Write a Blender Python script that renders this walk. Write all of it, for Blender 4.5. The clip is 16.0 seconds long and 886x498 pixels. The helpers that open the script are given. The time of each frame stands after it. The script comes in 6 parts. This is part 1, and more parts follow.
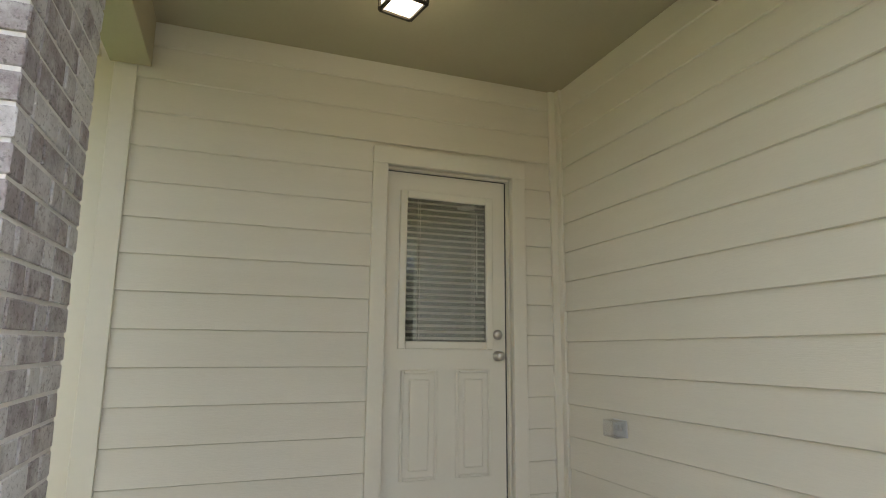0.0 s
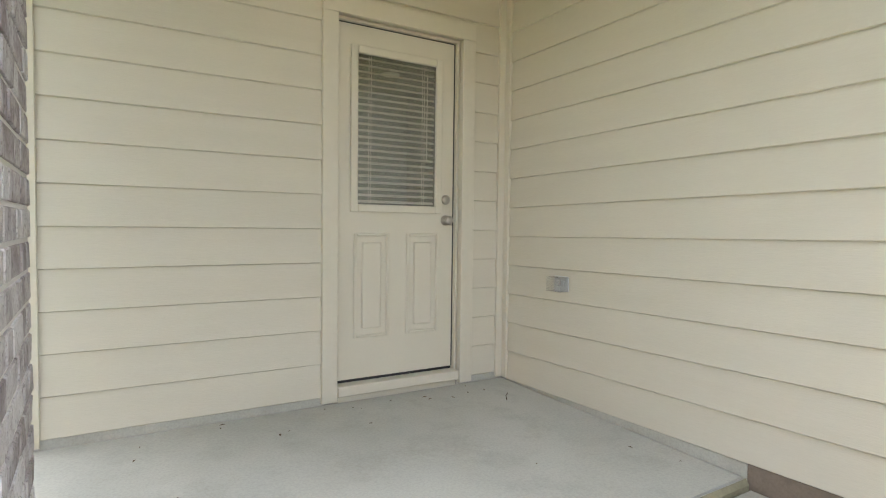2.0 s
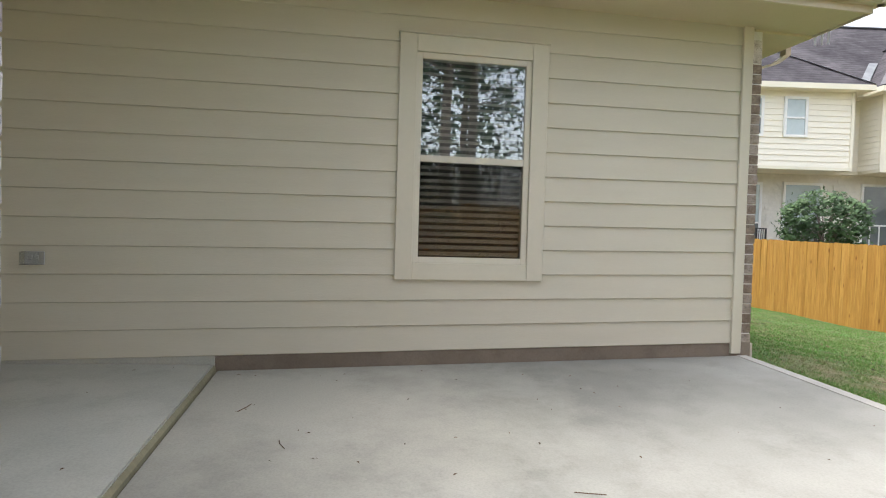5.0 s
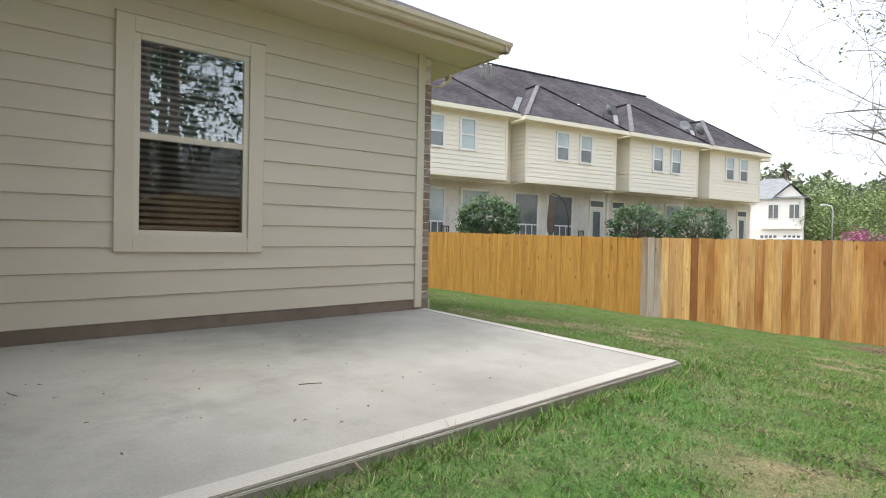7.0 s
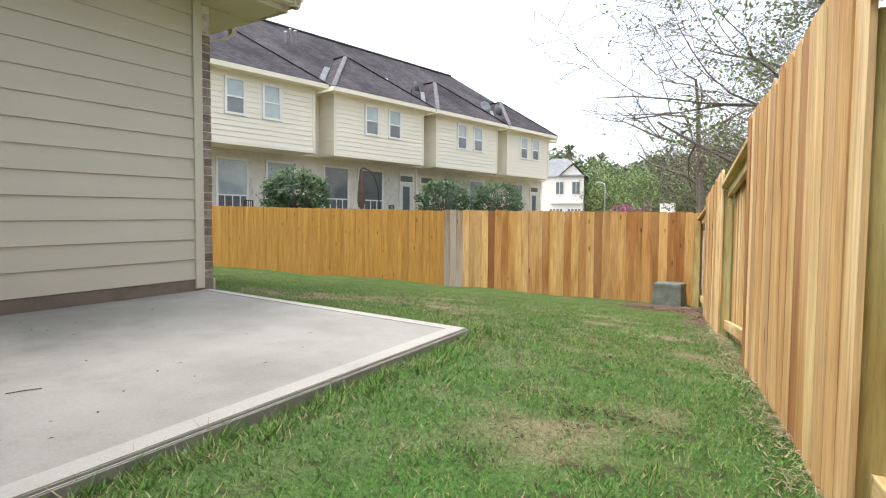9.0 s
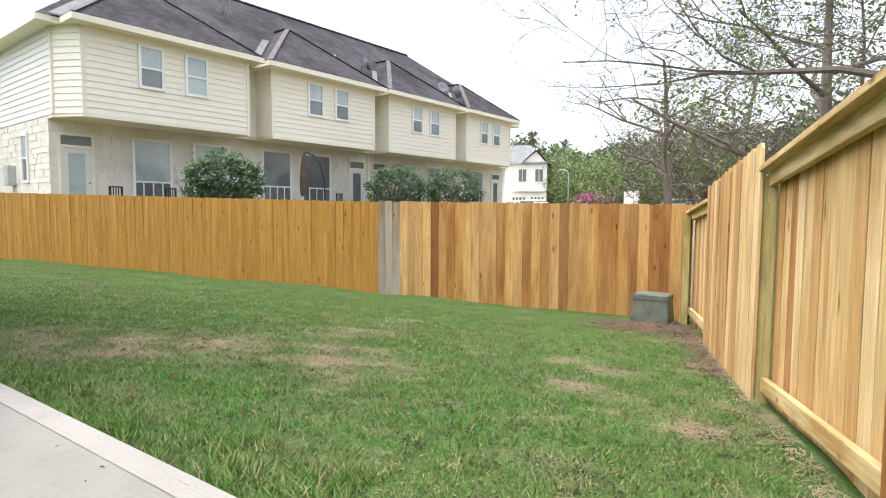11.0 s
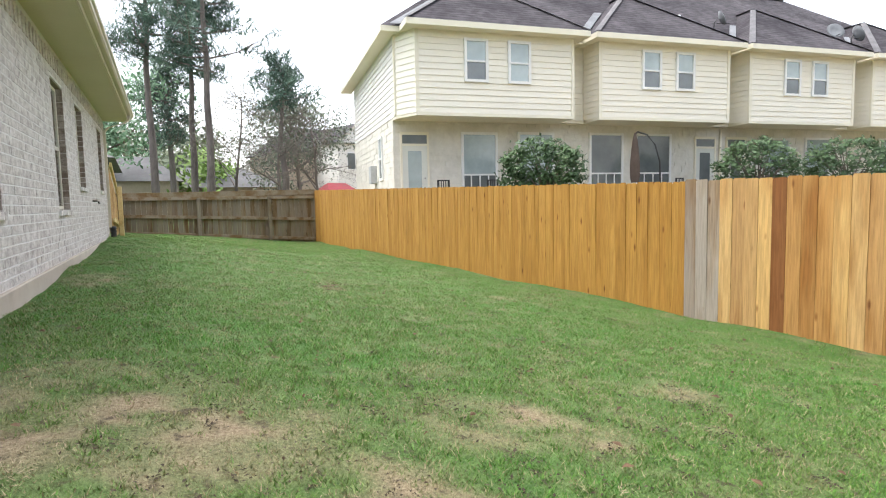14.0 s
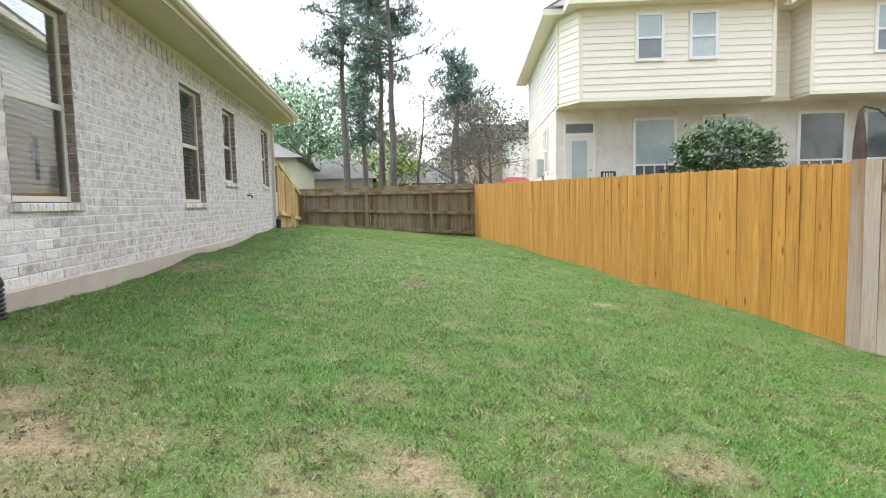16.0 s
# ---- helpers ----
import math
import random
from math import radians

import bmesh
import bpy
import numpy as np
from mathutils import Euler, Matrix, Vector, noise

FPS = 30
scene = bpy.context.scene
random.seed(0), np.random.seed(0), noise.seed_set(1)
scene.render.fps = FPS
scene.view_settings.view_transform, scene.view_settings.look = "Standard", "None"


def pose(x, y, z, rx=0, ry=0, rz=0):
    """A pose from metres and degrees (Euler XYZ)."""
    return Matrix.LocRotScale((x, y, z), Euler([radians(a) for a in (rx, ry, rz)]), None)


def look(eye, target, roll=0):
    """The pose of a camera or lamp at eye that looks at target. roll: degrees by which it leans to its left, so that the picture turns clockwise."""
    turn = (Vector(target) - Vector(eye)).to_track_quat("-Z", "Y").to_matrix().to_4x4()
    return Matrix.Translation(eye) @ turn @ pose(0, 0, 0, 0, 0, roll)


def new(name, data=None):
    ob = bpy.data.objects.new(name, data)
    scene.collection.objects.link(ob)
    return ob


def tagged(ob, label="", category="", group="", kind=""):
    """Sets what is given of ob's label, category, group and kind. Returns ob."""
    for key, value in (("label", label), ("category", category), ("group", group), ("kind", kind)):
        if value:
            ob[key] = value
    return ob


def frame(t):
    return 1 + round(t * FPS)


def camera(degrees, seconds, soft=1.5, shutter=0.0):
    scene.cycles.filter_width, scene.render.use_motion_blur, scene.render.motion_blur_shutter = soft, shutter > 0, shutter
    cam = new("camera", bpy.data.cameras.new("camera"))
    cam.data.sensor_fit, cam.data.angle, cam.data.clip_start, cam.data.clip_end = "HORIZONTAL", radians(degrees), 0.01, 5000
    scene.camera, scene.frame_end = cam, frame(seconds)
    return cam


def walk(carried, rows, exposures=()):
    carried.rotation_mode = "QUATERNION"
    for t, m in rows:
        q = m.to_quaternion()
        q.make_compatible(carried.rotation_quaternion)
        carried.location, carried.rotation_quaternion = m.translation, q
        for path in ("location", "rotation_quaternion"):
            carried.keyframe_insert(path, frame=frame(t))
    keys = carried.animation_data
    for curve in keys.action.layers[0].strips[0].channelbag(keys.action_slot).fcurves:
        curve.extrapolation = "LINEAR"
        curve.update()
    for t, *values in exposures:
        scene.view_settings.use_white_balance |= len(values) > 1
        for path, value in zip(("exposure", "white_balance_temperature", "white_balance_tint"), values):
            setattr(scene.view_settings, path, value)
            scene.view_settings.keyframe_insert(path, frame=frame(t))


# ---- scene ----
cam = camera(76.0, 16.0, soft=1.1)
PATH = [
    (0, (-2.016, -3.248, 1.116), (-1.34, -1.396, 1.451), 0.5),
    (0.5, (-2.119, -3.228, 1.261), (-1.409, -1.36, 1.336), 0.1),
    (1, (-2.137, -3.215, 1.209), (-1.447, -1.337, 1.168), 0.1),
    (1.5, (-2.214, -3.164, 1.123), (-1.499, -1.298, 1.028), 0.1),
    (2, (-2.368, -3.077, 1.011), (-1.324, -1.373, 0.933), 0.7),
    (2.5, (-2.523, -2.923, 0.982), (-1.167, -1.456, 0.893), 0.9),
    (3, (-2.849, -2.78, 0.982), (-1.176, -1.688, 0.891), 1.4),
    (3.5, (-3.134, -2.759, 0.982), (-1.28, -2.016, 0.886), 1.5),
    (4, (-3.473, -2.773, 0.97), (-1.52, -2.349, 0.881), 1.6),
    (4.5, (-3.804, -2.79, 0.943), (-1.806, -2.725, 0.881), 1.7),
    (4.7, (-3.969, -2.717, 0.942), (-1.973, -2.832, 0.881), 1.7),
    (6.8, (-4.835, -2.244, 0.694), (-3.221, -3.426, 0.682), 1.1),
    (7, (-4.882, -2.228, 0.686), (-3.326, -3.484, 0.666), 1.1),
    (7.5, (-4.948, -2.209, 0.675), (-3.577, -3.665, 0.634), 0.9),
    (8, (-4.994, -2.207, 0.674), (-3.771, -3.788, 0.612), 0.8),
    (8.5, (-4.974, -2.273, 0.662), (-3.844, -3.922, 0.583), 0.7),
    (9, (-4.839, -2.541, 0.647), (-3.764, -4.225, 0.55), 0.4),
    (9.5, (-4.658, -2.945, 0.689), (-3.67, -4.68, 0.579), 0.3),
    (9.7, (-4.583, -3.134, 0.685), (-3.623, -4.884, 0.567), 0.7),
    (11.8, (-3.926, -5.376, 0.781), (-2.924, -7.1, 0.623), -0.6),
    (12, (-3.867, -5.528, 0.776), (-2.774, -7.196, 0.616), -0.7),
    (12.5, (-3.617, -5.989, 0.688), (-2.244, -7.435, 0.53), -1.1),
    (13, (-3.454, -6.333, 0.647), (-1.899, -7.581, 0.491), -1.0),
    (13.5, (-3.314, -6.753, 0.685), (-1.602, -7.774, 0.523), -1.2),
    (14, (-3.175, -7.099, 0.691), (-1.383, -7.972, 0.527), -1.2),
    (14.5, (-3.058, -7.43, 0.693), (-1.176, -8.084, 0.528), -1.2),
    (15, (-2.97, -7.775, 0.676), (-1.022, -8.198, 0.513), -1.3),
    (15.5, (-2.934, -8.156, 0.661), (-0.962, -8.446, 0.497), -1.4),
    (16, (-2.93, -8.535, 0.622), (-0.948, -8.747, 0.457), -1.4),
]
walk(cam, [(t, look(eye, target, roll)) for t, eye, target, roll in PATH],
     [(0, 2.62), (.5, 2.92), (1, 3.02), (1.5, 3.07), (2, 3.1), (3, 2.98), (4, 2.42), (4.7, 2.12), (7, 1.72), (8, 1.7), (9, 1.73), (12, 1.87), (13, 2.03), (14.5, 1.92), (16, 2.03)])


# ---- light ----
world = bpy.data.worlds.new("overcast_sky")
scene.world = world
world.use_nodes = True
wn = world.node_tree.nodes
wl = world.node_tree.links
sky = wn.new("ShaderNodeTexSky")
sky.sky_type = 'NISHITA'
sky.sun_disc = False
sky.sun_elevation = radians(71)
sky.sun_rotation = radians(53)
sky.dust_density = 4.0
soft_sky = wn.new("ShaderNodeHueSaturation")
soft_sky.inputs["Saturation"].default_value = 0.45
wl.new(sky.outputs[0], soft_sky.inputs["Color"])
wl.new(soft_sky.outputs[0], wn["Background"].inputs["Color"])
wn["Background"].inputs["Strength"].default_value = 0.15
sun = new("sun", bpy.data.lights.new("sun", 'SUN'))
sun.data.energy = 0.5
sun.data.angle = radians(110)
sun.data.color = (1.0, 0.96, 0.9)
sun.matrix_world = look((7, 5, 26), (0, 0, 0))
porch_glow = new("porch_lamp_bulb", bpy.data.lights.new("porch_lamp_bulb", 'POINT'))
porch_glow.data.energy = 0.03
porch_glow.data.color = (1.0, 0.8, 0.5)
porch_glow.data.shadow_soft_size = 0.05
porch_glow.location = (-1.34, -0.8, 2.76)


# ---- materials ----
def nodes_of(name):
    m = bpy.data.materials.new(name)
    m.use_nodes = True
    t = m.node_tree
    return m, t.nodes, t.links, t.nodes["Principled BSDF"]


def mixer(N, L, a, b, f, mode='MIX'):
    x = N.new("ShaderNodeMixRGB")
    x.blend_type = mode
    for s, v in ((x.inputs[0], f), (x.inputs[1], a), (x.inputs[2], b)):
        if isinstance(v, (int, float)):
            s.default_value = v
        elif isinstance(v, tuple):
            s.default_value = (*v[:3], 1)
        else:
            L.new(v, s)
    return x.outputs[0]


def ramp(N, L, f, stops):
    r = N.new("ShaderNodeValToRGB")
    e = r.color_ramp.elements
    while len(e) < len(stops):
        e.new(0.5)
    for el, (p, c) in zip(e, stops):
        el.position = p
        el.color = (*((c, c, c) if isinstance(c, (int, float)) else c), 1)
    L.new(f, r.inputs[0])
    return r.outputs[0]


def coords(N, L, stretch, loose):
    """Object coordinates, or the place itself, moved on by each piece's own random number."""
    if loose:
        src = N.new("ShaderNodeTexCoord").outputs["Object"]
    else:
        src = N.new("ShaderNodeNewGeometry").outputs["Position"]
    mp = N.new("ShaderNodeMapping")
    mp.inputs["Scale"].default_value = stretch
    L.new(src, mp.inputs["Vector"])
    info = N.new("ShaderNodeObjectInfo")
    if loose:
        k = N.new("ShaderNodeMath")
        k.operation = 'MULTIPLY'
        k.inputs[1].default_value = 37.0
        L.new(info.outputs["Random"], k.inputs[0])
        L.new(k.outputs[0], mp.inputs["Location"])
    return mp.outputs[0], info.outputs["Random"]


def noise_at(N, L, vec, scale, detail=4, rough=0.6):
    n = N.new("ShaderNodeTexNoise")
    n.inputs["Scale"].default_value = scale
    n.inputs["Detail"].default_value = detail
    n.inputs["Roughness"].default_value = rough
    L.new(vec, n.inputs["Vector"])
    return n.outputs["Fac"]


def bumped(N, L, p, height, strength, distance):
    b = N.new("ShaderNodeBump")
    b.inputs["Strength"].default_value = strength
    b.inputs["Distance"].default_value = distance
    L.new(height, b.inputs["Height"])
    L.new(b.outputs[0], p.inputs["Normal"])


def surface(name, a, b, rough=0.7, big=1.5, fine=40, fine_amount=0.25, bump=0.3, depth=0.004,
            stretch=(1, 1, 1), loose=False, vary=0.0, metal=0.0, gloss=0.4):
    """A plain surface that wanders between two colours at a large scale, with fine grain, relief and a piece-wise change of tone."""
    m, N, L, p = nodes_of(name)
    vec, rnd = coords(N, L, stretch, loose)
    n1 = noise_at(N, L, vec, big, 5)
    n2 = noise_at(N, L, vec, fine, 3)
    c = ramp(N, L, n1, [(0.3, a), (0.7, b)])
    g = ramp(N, L, n2, [(0.2, 1 - fine_amount), (0.8, 1.0)])
    c = mixer(N, L, c, g, 1.0, 'MULTIPLY')
    if vary:
        v = ramp(N, L, rnd, [(0.0, 1 - vary), (1.0, 1.0)])
        c = mixer(N, L, c, v, 1.0, 'MULTIPLY')
    L.new(c, p.inputs["Base Color"])
    p.inputs["Roughness"].default_value = rough
    p.inputs["Metallic"].default_value = metal
    p.inputs["Specular IOR Level"].default_value = gloss
    if bump:
        bumped(N, L, p, n2, bump, depth)
    return m


def picket_wood(name, tones, knots=True, grain_axis=2, rough=0.75, wear=0.0, blotch=(0.74, 0.58, 0.40)):
    """Sawn boards: the tone of each board is its own, with grain along it and dark knots."""
    m, N, L, p = nodes_of(name)
    st = [9.0, 9.0, 9.0]
    st[grain_axis] = 0.7
    vec, rnd = coords(N, L, tuple(st), True)
    n = len(tones)
    c = ramp(N, L, rnd, [(i / max(n - 1, 1), t) for i, t in enumerate(tones)])
    grain = noise_at(N, L, vec, 6.0, 6, 0.7)
    c = mixer(N, L, c, ramp(N, L, grain, [(0.28, 0.54), (0.6, 1.06)]), 0.85, 'MULTIPLY')
    st2 = [3.0, 3.0, 3.0]
    st2[grain_axis] = 0.9
    vec2, _ = coords(N, L, tuple(st2), True)
    blot = noise_at(N, L, vec2, 1.1, 3)
    c = mixer(N, L, c, ramp(N, L, blot, [(0.36, blotch), (0.56, (1.06, 1.05, 1.04))]), 0.9, 'MULTIPLY')
    if knots:
        st3 = [5.0, 5.0, 5.0]
        st3[grain_axis] = 2.6
        vec3, _ = coords(N, L, tuple(st3), True)
        vo = N.new("ShaderNodeTexVoronoi")
        vo.inputs["Scale"].default_value = 1.3
        L.new(vec3, vo.inputs["Vector"])
        c = mixer(N, L, c, ramp(N, L, vo.outputs["Distance"], [(0.05, (0.3, 0.16, 0.08)), (0.13, (1, 1, 1))]), 0.8, 'MULTIPLY')
    if wear:
        c = mixer(N, L, c, (0.33, 0.31, 0.29), ramp(N, L, blot, [(0.4, 0.0), (0.7, wear)]))
    L.new(c, p.inputs["Base Color"])
    p.inputs["Roughness"].default_value = rough
    p.inputs["Specular IOR Level"].default_value = 0.25
    bumped(N, L, p, grain, 0.35, 0.004)
    return m


def wash_brick(name, dark, mid, pale, amount):
    """Fired brick with a worn whitewash, each brick with its own share of it."""
    m, N, L, p = nodes_of(name)
    vec, rnd = coords(N, L, (1, 1, 1), True)
    n1 = noise_at(N, L, vec, 9, 6, 0.7)
    n2 = noise_at(N, L, vec, 70, 4, 0.7)
    c = mixer(N, L, dark, mid, ramp(N, L, n1, [(0.35, 0.0), (0.65, 1.0)]))
    add = N.new("ShaderNodeMath")
    add.operation = 'ADD'
    L.new(n1, add.inputs[0])
    sc = N.new("ShaderNodeMath")
    sc.operation = 'MULTIPLY_ADD'
    sc.inputs[1].default_value = 0.5
    sc.inputs[2].default_value = amount - 0.25
    L.new(rnd, sc.inputs[0])
    L.new(sc.outputs[0], add.inputs[1])
    c = mixer(N, L, c, pale, ramp(N, L, add.outputs[0], [(0.42, 0.0), (0.85, 1.0)]))
    c = mixer(N, L, c, ramp(N, L, n2, [(0.34, 0.42), (0.46, 1.0)]), 0.8, 'MULTIPLY')
    n3 = noise_at(N, L, vec, 26, 5, 0.8)
    c = mixer(N, L, c, (0.17, 0.125, 0.11), ramp(N, L, n3, [(0.58, 0.0), (0.66, 0.6)]))
    L.new(c, p.inputs["Base Color"])
    p.inputs["Roughness"].default_value = 0.9
    p.inputs["Specular IOR Level"].default_value = 0.2
    bumped(N, L, p, n2, 0.9, 0.008)
    return m


def clear_glass(name, tint=(1, 1, 1), strength=0.05):
    m, N, L, p = nodes_of(name)
    N.remove(p)
    tr = N.new("ShaderNodeBsdfTransparent")
    tr.inputs[0].default_value = (*tint, 1)
    gl = N.new("ShaderNodeBsdfGlossy")
    gl.inputs["Roughness"].default_value = 0.01
    lw = N.new("ShaderNodeLayerWeight")
    lw.inputs["Blend"].default_value = 0.5
    pw = N.new("ShaderNodeMath")
    pw.operation = 'POWER'
    pw.inputs[1].default_value = 2.6
    L.new(lw.outputs["Facing"], pw.inputs[0])
    fr = N.new("ShaderNodeMath")
    fr.operation = 'MULTIPLY_ADD'
    fr.inputs[1].default_value = 0.8
    fr.inputs[2].default_value = strength
    L.new(pw.outputs[0], fr.inputs[0])
    mx = N.new("ShaderNodeMixShader")
    L.new(fr.outputs[0], mx.inputs[0])
    L.new(tr.outputs[0], mx.inputs[1])
    L.new(gl.outputs[0], mx.inputs[2])
    L.new(mx.outputs[0], N["Material Output"].inputs["Surface"])
    return m


def lawn_mat(name, blade):
    """Mown grass: two greens that wander, and dry straw where the turf has died."""
    m, N, L, p = nodes_of(name)
    vec, _ = coords(N, L, (1, 1, 1), False)
    n1 = noise_at(N, L, vec, 0.9, 4)
    n2 = noise_at(N, L, vec, 60 if blade else 55, 4, 0.8)
    at = N.new("ShaderNodeAttribute")
    at.attribute_name = "dry"
    if blade:
        g = mixer(N, L, (0.034, 0.112, 0.016), (0.152, 0.33, 0.062), ramp(N, L, n2, [(0.3, 0.0), (0.7, 1.0)]))
        s = mixer(N, L, (0.21, 0.165, 0.095), (0.48, 0.405, 0.275), ramp(N, L, n2, [(0.3, 0.0), (0.7, 1.0)]))
    else:
        g = mixer(N, L, (0.030, 0.066, 0.016), (0.112, 0.215, 0.054), ramp(N, L, n2, [(0.3, 0.0), (0.7, 1.0)]))
        s = mixer(N, L, (0.13, 0.095, 0.055), (0.38, 0.31, 0.205), ramp(N, L, n2, [(0.3, 0.0), (0.7, 1.0)]))
    g = mixer(N, L, g, ramp(N, L, n1, [(0.32, (0.84, 1.06, 0.86)), (0.5, (1.0, 1.0, 1.0)), (0.68, (1.14, 1.0, 1.06))]), 1.0, 'MULTIPLY')
    c = mixer(N, L, g, s, at.outputs["Fac"])
    if not blade:
        n3 = noise_at(N, L, vec, 9.0, 5, 0.7)
        c = mixer(N, L, c, (0.055, 0.04, 0.025), ramp(N, L, n3, [(0.56, 0.0), (0.66, 0.85)]))
    L.new(c, p.inputs["Base Color"])
    p.inputs["Roughness"].default_value = 0.75
    p.inputs["Specular IOR Level"].default_value = 0.15
    if not blade:
        bumped(N, L, p, n2, 0.8, 0.03)
    return m


def concrete(name, a, b, stain, pale=None):
    """Cast concrete with stains; pale: the place, the reach and the colour of a lighter patch that fades outwards."""
    m, N, L, p = nodes_of(name)
    vec, _ = coords(N, L, (1, 1, 1), False)
    n0 = noise_at(N, L, vec, 0.55, 4)
    n1 = noise_at(N, L, vec, 3.0, 6, 0.7)
    n2 = noise_at(N, L, vec, 90, 3)
    c = mixer(N, L, a, b, ramp(N, L, n0, [(0.38, 0.0), (0.62, 1.0)]))
    c = mixer(N, L, c, stain, ramp(N, L, n1, [(0.5, 0.0), (0.78, 0.55)]))
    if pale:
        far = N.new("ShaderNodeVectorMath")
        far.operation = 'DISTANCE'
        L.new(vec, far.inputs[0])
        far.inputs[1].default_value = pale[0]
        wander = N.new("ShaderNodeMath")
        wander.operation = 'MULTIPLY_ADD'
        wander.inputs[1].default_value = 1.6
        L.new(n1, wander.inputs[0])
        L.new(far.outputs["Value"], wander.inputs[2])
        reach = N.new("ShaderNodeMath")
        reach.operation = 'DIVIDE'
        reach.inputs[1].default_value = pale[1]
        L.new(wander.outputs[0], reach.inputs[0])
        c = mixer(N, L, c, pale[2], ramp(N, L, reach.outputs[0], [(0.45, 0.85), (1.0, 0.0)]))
    c = mixer(N, L, c, ramp(N, L, n2, [(0.25, 0.86), (0.6, 1.0)]), 1.0, 'MULTIPLY')
    L.new(c, p.inputs["Base Color"])
    p.inputs["Roughness"].default_value = 0.8
    p.inputs["Specular IOR Level"].default_value = 0.3
    bumped(N, L, p, n2, 0.25, 0.003)
    return m


def glowing(name, colour, strength):
    m, N, L, p = nodes_of(name)
    p.inputs["Emission Color"].default_value = (*colour, 1)
    p.inputs["Emission Strength"].default_value = strength
    return m


M_SIDING = surface("painted_siding", (0.575, 0.545, 0.45), (0.605, 0.575, 0.48), 0.62, 0.8, 26, 0.05, 0.25, 0.003, (1, 1, 9), True, 0.03)
M_TRIM = surface("painted_trim", (0.585, 0.555, 0.46), (0.615, 0.585, 0.485), 0.55, 1.0, 30, 0.04, 0.15, 0.002)
M_DOOR = surface("painted_door", (0.60, 0.57, 0.475), (0.63, 0.60, 0.50), 0.45, 1.2, 60, 0.03, 0.06, 0.001)
# Porch shade put into the colour: darker than the trim, for less bounce.
M_CEIL = surface("shaded_ceiling_paint", (0.34, 0.30, 0.20), (0.38, 0.34, 0.23), 0.75, 0.7, 50, 0.05, 0.12, 0.002)
M_SOFFIT = surface("painted_soffit", (0.56, 0.49, 0.36), (0.60, 0.53, 0.40), 0.7, 0.7, 40, 0.05, 0.1, 0.002)
M_GUTTER = surface("gutter_enamel", (0.56, 0.49, 0.38), (0.62, 0.54, 0.43), 0.35, 1.0, 30, 0.05, 0.0)
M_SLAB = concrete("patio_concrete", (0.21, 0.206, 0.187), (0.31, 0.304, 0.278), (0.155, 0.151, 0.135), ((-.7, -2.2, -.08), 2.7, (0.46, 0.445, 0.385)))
M_EDGE = concrete("trowelled_concrete", (0.30, 0.29, 0.265), (0.38, 0.365, 0.335), (0.23, 0.22, 0.195))
M_PORCH = concrete("porch_concrete", (0.40, 0.40, 0.355), (0.49, 0.485, 0.435), (0.29, 0.28, 0.24))
M_BASE = concrete("foundation_concrete", (0.175, 0.142, 0.112), (0.26, 0.217, 0.175), (0.085, 0.067, 0.05))
M_FOOT = concrete("pale_footing_concrete", (0.44, 0.385, 0.32), (0.54, 0.48, 0.41), (0.30, 0.25, 0.20))
M_BRICK = wash_brick("washed_brick", (0.27, 0.235, 0.24), (0.43, 0.40, 0.405), (0.62, 0.61, 0.615), 0.13)
M_BRICK_PALE = wash_brick("pale_washed_brick", (0.42, 0.375, 0.355), (0.62, 0.57, 0.545), (0.80, 0.76, 0.73), 0.22)
M_BRICK_DARK = wash_brick("unwashed_brick", (0.17, 0.13, 0.10), (0.30, 0.24, 0.20), (0.42, 0.37, 0.33), 0.0)
M_MORTAR = surface("mortar", (0.68, 0.66, 0.645), (0.78, 0.76, 0.745), 0.95, 3, 80, 0.12, 0.5, 0.004)
M_GLASS = clear_glass("window_glass", (0.88, 0.91, 0.91), 0.22)
M_LOW_GLASS = clear_glass("screened_pane", (0.85, 0.87, 0.87), 0.03)
M_SCREEN_GLASS = clear_glass("screened_glass", (0.80, 0.79, 0.78), 0.02)
M_BLIND = surface("blind_slat", (0.62, 0.565, 0.48), (0.68, 0.625, 0.54), 0.5, 2, 30, 0.04, 0.0)
M_DOORBLIND = surface("enclosed_blind_slat", (0.80, 0.72, 0.60), (0.84, 0.76, 0.64), 0.5, 2, 30, 0.04, 0.0)
# Near-dark colour stands in for the shade of unlit rooms behind glass.
M_ROOM = surface("unlit_room_wall", (0.12, 0.11, 0.10), (0.16, 0.145, 0.13), 0.8, 1, 20, 0.1, 0.0)
M_VINYL = surface("window_vinyl", (0.60, 0.57, 0.48), (0.64, 0.61, 0.52), 0.45, 1, 30, 0.03, 0.0)
M_STEEL = surface("satin_nickel", (0.42, 0.40, 0.37), (0.50, 0.48, 0.45), 0.3, 4, 60, 0.08, 0.0, metal=1.0)
M_BLACK = surface("black_plastic", (0.02, 0.02, 0.022), (0.035, 0.035, 0.037), 0.5, 4, 40, 0.1, 0.1, 0.002)
M_BRONZE = surface("dark_bronze", (0.03, 0.025, 0.02), (0.05, 0.04, 0.03), 0.4, 4, 40, 0.1, 0.0, metal=0.6)
M_CLEAR = clear_glass("clear_plastic", (0.97, 0.975, 0.98), 0.025)
M_GREYBOX = surface("grey_plastic", (0.40, 0.41, 0.41), (0.50, 0.51, 0.51), 0.5, 6, 50, 0.1, 0.0)
M_LAMP = glowing("lit_lamp_glass", (1.0, 0.86, 0.6), 0.7)
